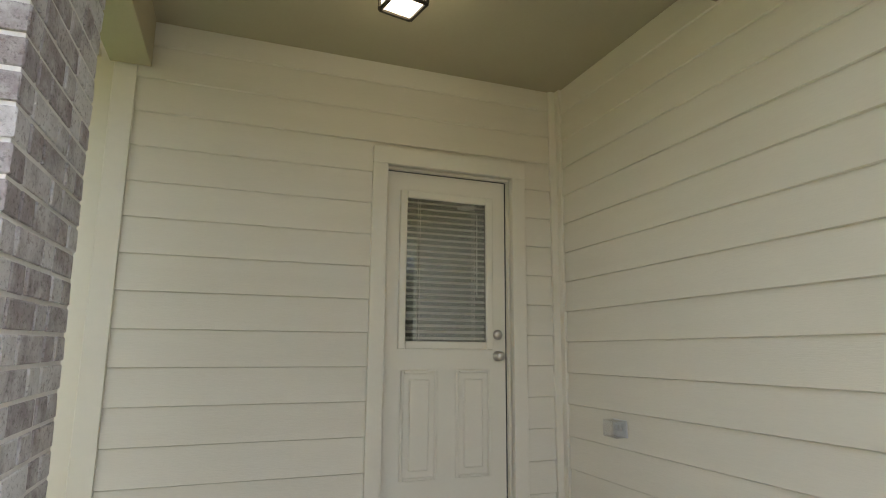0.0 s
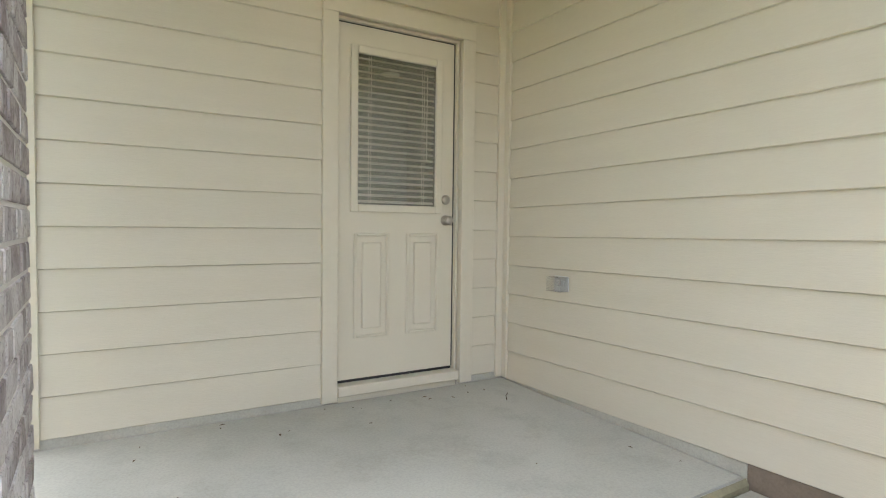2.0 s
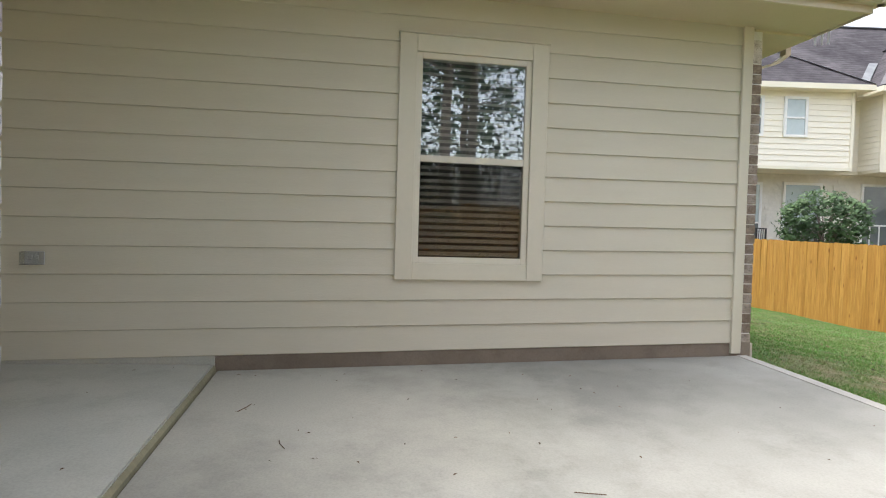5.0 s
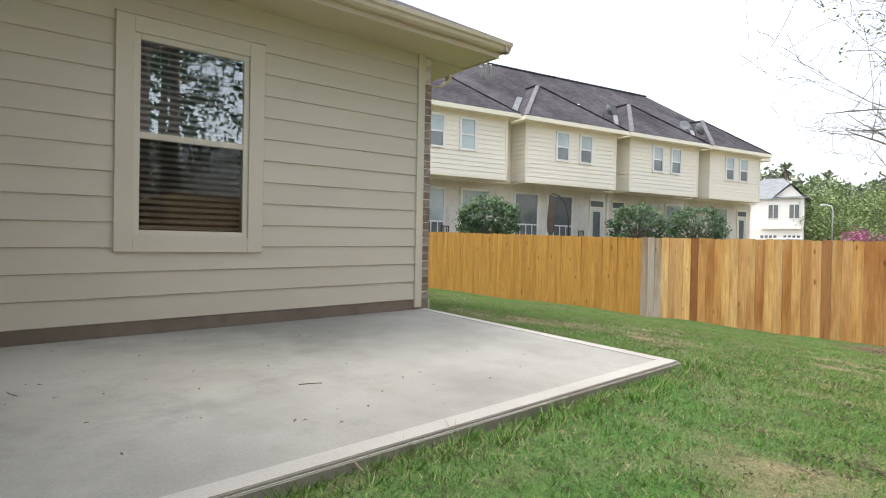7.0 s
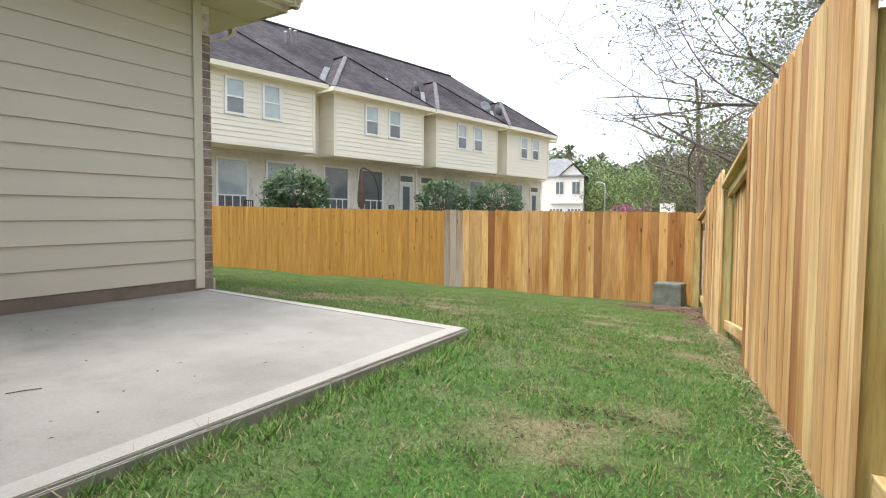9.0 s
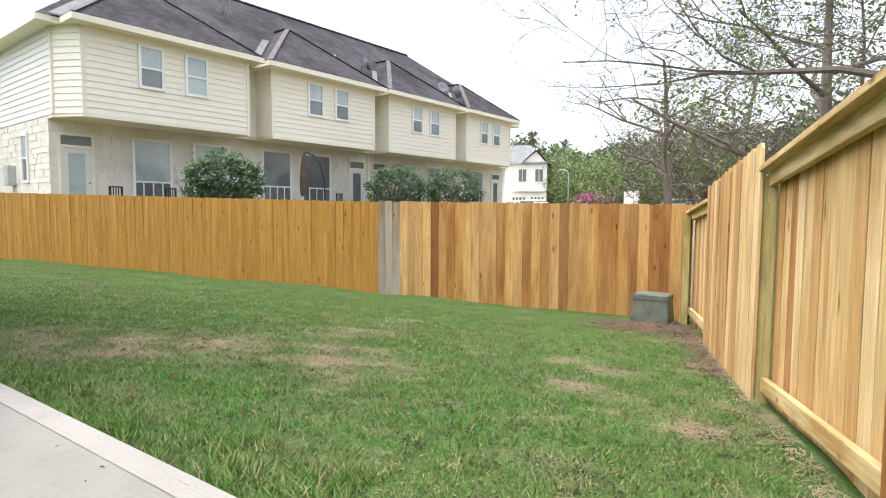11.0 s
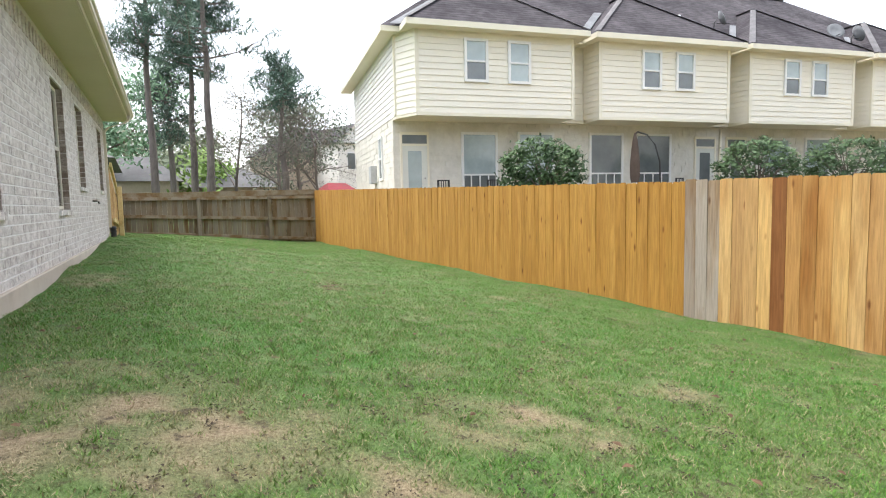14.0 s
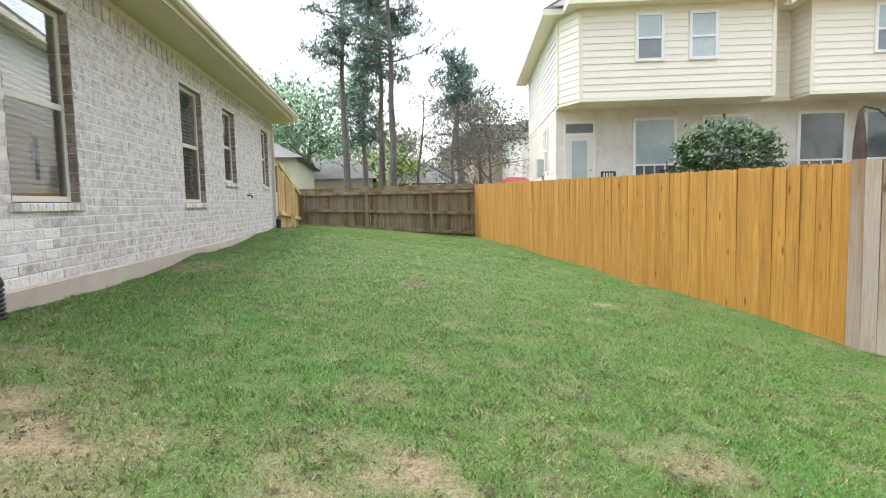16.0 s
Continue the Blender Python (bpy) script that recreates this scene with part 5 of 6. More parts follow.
for a, b in GDOOR:
    d = new("door")
    d.parent = TH
    d.matrix_basis = pose(a, 1.36, .55)
    W = b - a
    boxes("frame", [((-.07, -.03, 0), (0, .04, 2.6)), ((W, -.03, 0), (W + .07, .04, 2.6)), ((0, -.03, 2.12), (W, .04, 2.2)), ((0, -.03, 2.5), (W, .04, 2.6))], M_TTRIM, d)
    boxes("leaf", [((0, 0, 0), (.2, .03, 2.12)), ((W - .2, 0, 0), (W, .03, 2.12)), ((.2, 0, 0), (W - .2, .03, .25)), ((.2, 0, 1.95), (W - .2, .03, 2.12))], M_TDOOR, d)
    box("pane", (.2, .01, .25), (W - .2, .02, 1.95), M_TGLASS if a < 0 else M_TDARK, d)
    box("transom_pane", (0, .0, 2.2), (W, .02, 2.5), M_TDARK, d)
    turned("knob", [(.03, 0), (.03, .04), (.0, .06)], M_STEEL, d, pose(W - .09, 0, 1.0, 90, 0, 0), 8)
BAYS = [(-1.66, 4.02), (5.06, 10.73), (11.72, 17.12), (18.16, 22.95)]
UZ = 6.42
under = []
for i, (a, b) in enumerate(BAYS):
    lap_wall("bay_siding", (a, 0), (b, 0), FL, UZ, M_TSIDING, TH)
    left = (a - .5, .9) if i == 0 else (a - .05, 1.0)
    lap_wall("bay_siding", left, (a, 0), FL, UZ, M_TSIDING, TH)
    lap_wall("bay_siding", (b, 0), (b + .05, 1.0), FL, UZ, M_TSIDING, TH)
    box("corner_board", (a - .03, -.035, FL), (a + .09, .05, UZ), M_TTRIM, TH)
    box("corner_board", (b - .09, -.035, FL), (b + .03, .05, UZ), M_TTRIM, TH)
    under.append(((a - .02, -.03, FL - .1), (b + .02, 1.4, FL - .002)))
    if i < 3:
        lap_wall("bay_siding", (b + .05, 1.0), (BAYS[i + 1][0] - .05, 1.0), FL, UZ, M_TSIDING, TH)
        under.append(((b + .02, 1.0, FL - .1), (BAYS[i + 1][0] - .02, 1.4, FL - .002)))
under.append(((-2.17, .88, FL - .1), (-1.68, 1.4, FL - .002)))
lap_wall("bay_siding", (22.95 + .05, 1.0), (24.3, 1.0), FL, UZ, M_TSIDING, TH)
under.append(((22.97, .98, FL - .1), (24.32, 1.4, FL - .002)))
lap_wall("end_siding", (-2.16, 10.3), (-2.16, .9), FL, UZ, M_WHITEBOX, TH)
lap_wall("end_siding", (24.31, 1.0), (24.31, 10.3), FL, UZ, M_TSIDING, TH)
boxes("overhang_soffit", under, M_TTRIM, TH)
tri = [(-2.17, .9), (-1.66, -.02), (-1.66, .9)]
shape("overhang_soffit", [(x, y, FL - .1) for x, y in tri] + [(x, y, FL - .002) for x, y in tri], [(0, 2, 1), (3, 4, 5), (0, 1, 4, 3), (1, 2, 5, 4), (2, 0, 3, 5)], M_TTRIM, TH)
box("corner_board", (-2.21, .84, FL), (-2.09, .97, UZ), M_TTRIM, TH)
for k in (0.0, 1.56, 6.83, 8.3, 13.42, 14.85, 19.57, 20.9):
    t_window(k, k + .78, 4.67, 6.02, -.035, .48, lower=M_TGLASS if k == 1.56 else None)
t_window(-.4, .2, 1.0, 2.6, 1.3, .5).matrix_basis = Matrix.Translation((-2.19, 3.9, 1.6)) @ pose(0, 0, 0, 0, 0, -90)
box("meter_box", (-2.42, 4.7, 1.5), (-2.16, 5.2, 2.2), M_GREYBOX, TH, .02)
# roof with a small hip over each bay
EV, SL, YE, YR = 6.42, .79, .4, 5.9
RZ = EV + (YR - YE) * SL
ra, rb = U0 - .55, U1 + .5
rV = [(ra, YE, EV), (rb, YE, EV), (rb, 11.3, EV), (ra, 11.3, EV), (ra + 5.2, YR, RZ), (rb - 5.2, YR, RZ)]
rV += [(x, y, z - .16) for x, y, z in rV[:4]]
shape("roof", rV, [(0, 1, 5, 4), (1, 2, 5), (2, 3, 4, 5), (3, 0, 4)], M_SHINGLE, TH)
box("ridge_cap", (ra + 5.2, YR - .12, RZ - .03), (rb - 5.2, YR + .12, RZ + .04), M_RIDGE, TH, .01)
boxes("soffit", [((ra + .03, YE + .03, EV - .16), (U0, 11.3, EV - .14)), ((U1, YE + .03, EV - .16), (rb - .03, 11.3, EV - .14)), ((U0, YE + .03, EV - .16), (U1, 1.0, EV - .14))], M_TTRIM, TH)
fas = [((ra, YE, EV - .18), (rb, YE + .03, EV - .005)), ((ra, YE + .03, EV - .18), (ra + .03, 11.3, EV - .005)), ((rb - .03, YE + .03, EV - .18), (rb, 11.3, EV - .005))]
vents = []
for a, b in BAYS:
    a, b = a - .4, b + .38
    half = (b - a) / 2
    yf = -.5
    zr = EV + half * SL
    yb = YE + (zr - EV) / SL + .05
    c = (a + b) / 2
    hV = [(a, yf, EV + .01), (b, yf, EV + .01), (c, yf + half, zr), (c, yb, zr), (a, YE + .02, EV + .01), (b, YE + .02, EV + .01), (a, yf, EV - .16), (b, yf, EV - .16), (a, YE + .3, EV - .16), (b, YE + .3, EV - .16)]
    shape("bay_roof", hV, [(0, 1, 2), (1, 5, 3, 2), (4, 0, 2, 3)], M_SHINGLE, TH)
    box("soffit", (a + .01, yf + .01, EV - .165), (b - .01, YE + .3, EV - .145), M_TTRIM, TH)
    fas += [((a, yf - .02, EV - .18), (b, yf + .01, EV + .005)), ((a - .02, yf + .01, EV - .18), (a + .01, YE + .3, EV + .005)), ((b - .01, yf + .01, EV - .18), (b + .02, YE + .3, EV + .005))]
    foot, top = Vector((a, YE - .1, EV + .02)), Vector((c, yb, zr + .02))
    top = foot + (top - foot) * .62
    side, up = Vector((-.34, 0, 0)), Vector((0, 0, .035))
    V = [tuple(p + d) for d in (Vector(), -up) for p in (foot + up, foot + side + up, top + side + up * 2, top + up * 2)]
    shape("valley_flashing", V, [(0, 1, 2, 3), (7, 6, 5, 4), (0, 4, 5, 1), (1, 5, 6, 2), (2, 6, 7, 3), (3, 7, 4, 0)], M_TIN, TH)
    for p0, p1 in (((a, yf, EV + .03), (c, yf + half, zr + .02)), ((b, yf, EV + .03), (c, yf + half, zr + .02)), ((c, yf + half, zr + .02), (c, yb, zr + .02))):
        d = (Vector(p1) - Vector(p0)).normalized()
        wide = d.cross(Vector((0, 0, 1))).normalized() * .11
        mid = Vector((0, 0, .022))
        V = [tuple(Vector(p) + o) for p in (p0, p1) for o in (-wide, mid, wide)]
        shape("ridge_cap", V, [(0, 1, 4, 3), (1, 2, 5, 4), (0, 2, 1), (3, 4, 5), (0, 3, 5, 2)], M_RIDGE, TH)
boxes("fascia", fas, M_TTRIM, TH)
for u, y, h in ((5.2, 4.0, .5), (5.55, 4.1, .65), (5.9, 4.2, .6), (10.2, 2.2, .3), (15.9, 2.6, .25)):
    z = EV + (y - YE) * SL
    turned("roof_vent", [(.05, -.3), (.05, h), (.075, h), (.075, h + .06), (.0, h + .06)], M_WHITE, TH, pose(u, y, z), 10)
tube("drain_pipe", [(11.62, 1.34, 3.5), (11.62, 1.34, .4)], .05, M_TTRIM, TH, 8)


def dish(u, y, turn_z, size=.30):
    z = EV + (y - YE) * SL
    h = new("satellite_dish")
    h.parent = TH
    h.matrix_basis = pose(u, y, z, 0, 0, turn_z)
    turned("reflector", [(.0, .0), (size * .5, .02), (size, .10), (size, .115), (size * .5, .035), (.0, .015)], M_TIN, h, pose(0, -.1, .75, 65, 0, 0), 16)
    tube("mast", [(0, .1, -.1), (0, .1, .6), (0, 0, .75)], .025, M_BLACK, h, 6)
    tube("arm", [(0, 0, .6), (0, -.5, .55)], .015, M_BLACK, h, 6)


dish(11.2, 1.2, 60, .3)
dish(17.0, .9, -20, .36)
dish(18.2, .9, 70, .36)


def from_town(u, y, z=0.0):
    return TH.matrix_basis @ Vector((u, y, z))


def bush(name, u, y, ru, ry, z0, z1, seed, label):
    r = random.Random(seed)
    p = from_town(u, y)
    h = hub(name, p.x, p.y, z0, -99.2, label, "bush", "evergreen bushes behind the fence")
    cen, tw = [], []
    hz = (z1 - z0) / 2
    for _ in range(360):
        d = Vector((r.gauss(0, 1), r.gauss(0, 1), r.gauss(0, 1))).normalized() * r.uniform(.55, 1.0) ** .5
        k = 1 + .16 * noise.noise(d * 2.3 + Vector((seed, 0, 0)))
        cen.append((d.x * ru * k, d.y * ry * k, hz + d.z * hz * k))
    V, F = leaf_cards(r, cen, .10, 12, .085)
    shape("leaves", V, F, M_HEDGE, h)
    bV, bF = [], []
    for c in cen[:40]:
        tubes_into(bV, bF, [(0, 0, 0), (c[0] * .5, c[1] * .5, c[2] * .6), c], [.03, .02, .008], 4)
    shape("stems", bV, bF, M_BARK, h)


bush("bush", 1.8, -2.0, 1.35, .9, .5, 2.62, 1, "round dark green bush behind the golden fence")
bush("bush", 10.2, -2.0, 1.75, .9, .5, 2.68, 2, "broad dark green bush behind the fence")
bush("bush", 14.5, -2.0, 2.15, .9, .5, 2.80, 3, "wide dark green bush behind the fence")
p = from_town(6.2, -.5)
um = hub("patio_umbrella", p.x, p.y, .5, -99.2, "closed brown cantilever patio umbrella", "umbrella")
V, F = [], []
sides = 14
for z, r in ((.75, .13), (1.0, .18), (1.4, .175), (1.9, .135), (2.3, .085), (2.5, .04)):
    for i in range(sides):
        a = 2 * math.pi * i / sides
        k = r * (1.0 if i % 2 else .62)
        V.append((k * math.cos(a), k * math.sin(a), z))
for i in range(5):
    for k in range(sides):
        F.append((i * sides + k, i * sides + (k + 1) % sides, (i + 1) * sides + (k + 1) % sides, (i + 1) * sides + k))
shape("canopy", V, F, M_UMB, um, True)
tube("pole", [(0, 0, 2.45), (.1, 0, 2.55), (.5, 0, 2.45), (.85, 0, 2.1), (1.05, 0, 1.5), (1.1, 0, 0)], .03, M_BLACK, um, 8)
box("base", (.8, -.35, 0), (1.45, .35, .06), M_BLACK, um, .01)


def patio_chair(u, y):
    p = from_town(u, y)
    h = hub("patio_chair", p.x, p.y, .45, -99.2 + 15, "black metal slatted patio chair", "chair", "black patio chairs")
    boxes("frame", [((-.24, -.24, 0), (-.21, -.21, .42)), ((.21, -.24, 0), (.24, -.21, .42)), ((-.24, .21, 0), (-.21, .24, .98)), ((.21, .21, 0), (.24, .24, .98)), ((-.21, .21, .94), (.21, .24, .98))], M_BLACK, h)
    box("seat", (-.24, -.24, .40), (.24, .24, .43), M_BLACK, h, .008)
    boxes("back_slats", [((-.18 + k * .09 - .015, .215, .43), (-.18 + k * .09 + .015, .23, .94)) for k in range(5)], M_BLACK, h)


for u in (-.75, 1.0, 8.6):
    patio_chair(u, -.2)


# ---- trees and the distance ----
def grow(r, out, tips, start, d, length, rad, depth, droop=.0, spread=.75, kids=3):
    pts, radii = [Vector(start)], [rad]
    p, v = Vector(start), Vector(d).normalized()
    n = 4
    for i in range(n):
        v = (v + Vector((r.gauss(0, .16), r.gauss(0, .16), r.gauss(0, .12) - droop))).normalized()
        p = p + v * length / n
        pts.append(p.copy())
        radii.append(max(rad * (1 - .66 * (i + 1) / n), .005))
    out.append((pts, radii))
    if depth == 0:
        tips.append(pts[-1])
        tips.append(pts[-2])
        return
    for k in range(kids + (1 if r.random() < .4 else 0)):
        f = r.uniform(.35, 1.0)
        i = min(int(f * n), n - 1)
        q = pts[i].lerp(pts[i + 1], f * n - i)
        side = Vector((r.gauss(0, 1), r.gauss(0, 1), r.gauss(0, .6) + .15)).normalized()
        nd = (v * (1 - spread) + side * spread).normalized()
        grow(r, out, tips, q, nd, length * r.uniform(.5, .75), radii[i] * .62, depth - 1, droop, spread, kids)


def tree(name, x, y, height, seed, label, leaf=None, leaf_n=6, leaf_size=.08, leaf_spread=.25, share=1.0, depth=4, rad=.16, lean=(0, 0), bark=None, fork=.3, group="", kids=3, limb=.5):
    r = random.Random(seed)
    z = float(lawn_z(x, y)[0]) - .1
    h = hub(name, x, y, z, 0, label, "tree", group)
    out, tips = [], []
    pts = [Vector((0, 0, 0))]
    radii = [rad * 1.2]
    v = Vector((lean[0], lean[1], 1)).normalized()
    for i in range(6):
        v = (v + Vector((r.gauss(0, .06), r.gauss(0, .06), .02))).normalized()
        pts.append(pts[-1] + v * height * .8 / 6)
        radii.append(rad * (1 - .12 * (i + 1)))
    out.append((pts, radii))
    for k in range(9):
        f = fork + (1 - fork) * (k + r.random()) / 9
        i = min(int(f * 6), 5)
        q = pts[i].lerp(pts[i + 1], f * 6 - i)
        a = k * 2.4 + r.uniform(-.4, .4)
        grow(r, out, tips, q, (math.cos(a), math.sin(a), r.uniform(.15, .9)), height * limb * r.uniform(.6, 1.0) * (1.15 - .5 * f), radii[i] * .55, depth - 1, kids=kids)
    V, F = [], []
    for p, rr in out:
        tubes_into(V, F, p, rr, 6 if rr[0] > .05 else 3)
    shape("trunk_and_limbs", V, F, bark or M_BARK, h)
    if leaf is not None:
        pick = [t for t in tips if r.random() < share]
        V, F = leaf_cards(r, pick, leaf_spread, leaf_n, leaf_size)
        shape("leaves", V, F, leaf, h)
    return h


def pine(x, y, height, seed, crown=.5, wide=2.6, group="tall pines", clumps=10, limbs=34):
    r = random.Random(seed)
    z = float(lawn_z(x, y)[0]) - .1
    h = hub("pine_tree", x, y, z, 0, "tall pine with a bare trunk and dark needle tufts", "tree", group)
    V, F, tips = [], [], []
    pts = [Vector((.02 * i * r.gauss(0, 1), .02 * i * r.gauss(0, 1), height * i / 8)) for i in range(9)]
    tubes_into(V, F, pts, [.21 * (1 - .1 * i) for i in range(9)], 8)
    for k in range(limbs):
        f = crown + (1 - crown) * (k + r.random()) / limbs
        i = min(int(f * 8), 7)
        q = pts[i].lerp(pts[i + 1], f * 8 - i)
        a = r.uniform(0, 6.28)
        l = wide * (1.25 - .8 * (f - crown) / (1 - crown)) * r.uniform(.5, 1.1)
        mid = q + Vector((math.cos(a), math.sin(a), r.uniform(-.1, .35))) * l * .55
        end = mid + Vector((math.cos(a + r.gauss(0, .4)), math.sin(a + r.gauss(0, .4)), r.uniform(.0, .7))) * l * .5
        tubes_into(V, F, [q, mid, end], [.055, .035, .012], 5)
        for e in (end, mid.lerp(end, .5), mid):
            for _ in range(3):
                t = e + Vector((r.gauss(0, .35), r.gauss(0, .35), r.gauss(0, .2)))
                tubes_into(V, F, [mid, t], [.012, .006], 3)
                tips.append(t)
    shape("trunk_and_limbs", V, F, M_PINEBARK, h)
    V, F = leaf_cards(r, tips, .17, clumps + 3, .20, .26)
    shape("needles", V, F, M_NEEDLE, h)
    return h


pine(28.9, -6.75, 15.5, 31, .50, 2.3, clumps=17, limbs=44)
pine(31.0, -8.7, 14, 32, .55, 1.6, clumps=14, limbs=30)
pine(27.0, -9.2, 15.5, 33, .46, 2.7, clumps=19, limbs=52)
pine(26.2, -12.6, 7.6, 36, .70, 1.5, clumps=14, limbs=18)
pine(33.5, -7.6, 9, 34, .45, 1.5, clumps=10)
tree("pine_tree", 24.8, -12.0, 5.8, 35, "scrubby tree with sparse grey-green needles", M_SCRUB, 4, .04, .2, .20, 4, .12, (0, .05), M_PINEBARK, .25, "tall pines", 3, .42)
tree("bare_tree", 26.5, -14.5, 6.5, 36, "leafless grey tree with fine twigs", None, depth=5, rad=.09, group="bare trees", fork=.2, kids=3, limb=.5)
tree("bare_tree", 30.0, -10.6, 8.0, 38, "leafless grey tree with fine twigs", M_TWIG, 3, .06, .3, .3, 5, .1, group="bare trees", fork=.2)
tree("leafy_tree", 37.0, -3.4, 10.0, 37, "broad tree in fresh green leaf", M_FRESH, 11, .17, .6, .8, 4, .2, group="leafy trees")
tree("leafy_tree", 38.0, -16.0, 8.0, 39, "broad tree in dull green leaf", M_SCRUB, 10, .12, .6, .9, 4, .2, group="leafy trees")
# trees beyond the pine fence
tree("bare_tree", -5.2, -17.5, 8.0, 42, "dark spreading tree with its first green leaves", M_FARSPRING, 6, .05, .14, .22, 5, .15, (.02, 0), group="bare trees", fork=.25, limb=.6)
tree("bare_tree", -7.2, -13.5, 9.5, 43, "leafless dark tree leaning over the fence", None, 4, .04, .1, .06, 5, .18, (.05, .0), group="bare trees", fork=.3, limb=.62)
tree("leafy_tree", -5.8, -19.5, 7.0, 44, "small tree in fresh bright leaf", M_FARSPRING, 10, .06, .2, .6, 4, .08, group="leafy trees", fork=.25)
tree("bare_tree", -.3, -34.0, 9.5, 45, "leafless dark tree by the road", None, depth=5, rad=.22, group="bare trees", fork=.3, limb=.55)
tree("bare_tree", -3.5, -28.0, 8.0, 46, "leafless tree with a haze of twigs", M_TWIG, 3, .05, .25, .5, 5, .14, group="bare trees", fork=.2)
for i, (x, y, hh) in enumerate(((-13, -4.0, 13), (-15, -7.0, 15), (-12, .5, 12), (-18, -2, 16), (-16, 3.5, 14), (-21, -8, 15), (-11.5, -2.2, 14), (-13.5, -.8, 15), (-12.5, -5.6, 13))):
    pine(x, y, hh, 60 + i, .45, 2.2)


def woods(name, line, seed, mat, label, size, per=240, hi=9.0):
    """A far belt of crowns with an uneven top, as loose leaves."""
    r = random.Random(seed)
    V, F = [], []
    for x, y, w, n in line:
        for _ in range(n):
            cx, cy = x + r.gauss(0, w), y + r.gauss(0, w * .4)
            hh = hi * r.uniform(.55, 1.1)
            cen = []
            for _ in range(per // 6):
                d = Vector((r.gauss(0, 1), r.gauss(0, 1), r.gauss(0, 1))).normalized() * r.uniform(.5, 1)
                cen.append((cx + d.x * hh * .38, cy + d.y * hh * .38, hh * .55 + d.z * hh * .45))
            v, f = leaf_cards(r, cen, size * 1.2, 6, size)
            k = len(V)
            V += v
            F += [tuple(k + q for q in g) for g in f]
    return tagged(shape(name, V, F, mat), label, "woods", kind="stuff")


woods("far_woods", [(48, -104, 10, 12), (30, -104, 10, 14), (14, -98, 10, 16), (0, -92, 10, 16), (-14, -85, 10, 14), (-30, -70, 10, 12)], 81, M_FARLEAF, "far belt of dull green woods", .5, 1500, 12.0)
woods("spring_woods", [(10, -66, 5, 6), (2.0, -60, 4, 6), (14, -82, 6, 6)], 82, M_FARSPRING, "far trees in fresh green leaf", .13, 2600, 7.5)
woods("grey_woods", [(-4, -52, 4, 8), (-9, -42, 4, 8), (3, -72, 6, 9), (9, -84, 6, 8)], 83, M_TWIG, "far leafless grey trees", .11, 2600, 8.5)
woods("far_woods", [(70, -12, 8, 9), (66, 2, 8, 9), (64, -28, 7, 7), (60, 14, 8, 8)], 84, M_FARLEAF, "far belt of dull green woods", .42, 800, 10.0)
woods("west_woods", [(-21, -14, 3, 3), (-22, -5, 3, 3), (-22, 3, 3, 3), (-20, 11, 3, 4)], 86, M_NEEDLE, "belt of dark pines beyond the pine fence", .16, 1500, 11.0)
woods("spring_woods", [(40, -7.4, 1.2, 3), (44, -10.5, 1.5, 3)], 85, M_SPRING, "far trees in fresh green leaf", .25, 300, 5.5)


def far_house(name, x, y, rz, w, d, wall_h, roof_h, wall, roof, label, gable=True, wins=()):
    h = hub(name, x, y, .25, rz, label, "house", "houses in the distance")
    box("walls", (-w / 2, 0, 0), (w / 2, d, wall_h), wall, h)
    o = .35
    if gable:
        V = [(-w / 2 - o, -o, wall_h - .1), (w / 2 + o, -o, wall_h - .1), (w / 2 + o, d + o, wall_h - .1), (-w / 2 - o, d + o, wall_h - .1), (0, -o, wall_h + roof_h), (0, d + o, wall_h + roof_h)]
        shape("roof", V, [(1, 2, 5, 4), (3, 0, 4, 5), (0, 3, 2, 1)], roof, h)
        shape("gable", [(-w / 2, 0, wall_h - .05), (w / 2, 0, wall_h - .05), (0, 0, wall_h + roof_h * .93), (-w / 2, .1, wall_h - .05), (w / 2, .1, wall_h - .05), (0, .1, wall_h + roof_h * .93)], [(0, 1, 2), (5, 4, 3)], wall, h)
    else:
        V = [(-w / 2 - o, -o, wall_h), (w / 2 + o, -o, wall_h), (w / 2 + o, d + o, wall_h), (-w / 2 - o, d + o, wall_h), (-w / 4, d / 2, wall_h + roof_h), (w / 4, d / 2, wall_h + roof_h)]
        shape("roof", V, [(0, 1, 5, 4), (1, 2, 5), (2, 3, 4, 5), (3, 0, 4), (0, 3, 2, 1)], roof, h)
    for u, z, ww, hh in wins:
        box("window_frame", (u - .08, -.05, z - .08), (u + ww + .08, .0, z + hh + .08), M_WHITE, h)
        boxes("window", [((u, -.07, z), (u + ww * .47, -.05, z + hh)), ((u + ww * .53, -.07, z), (u + ww, -.05, z + hh))], M_TDARK, h)
    return h




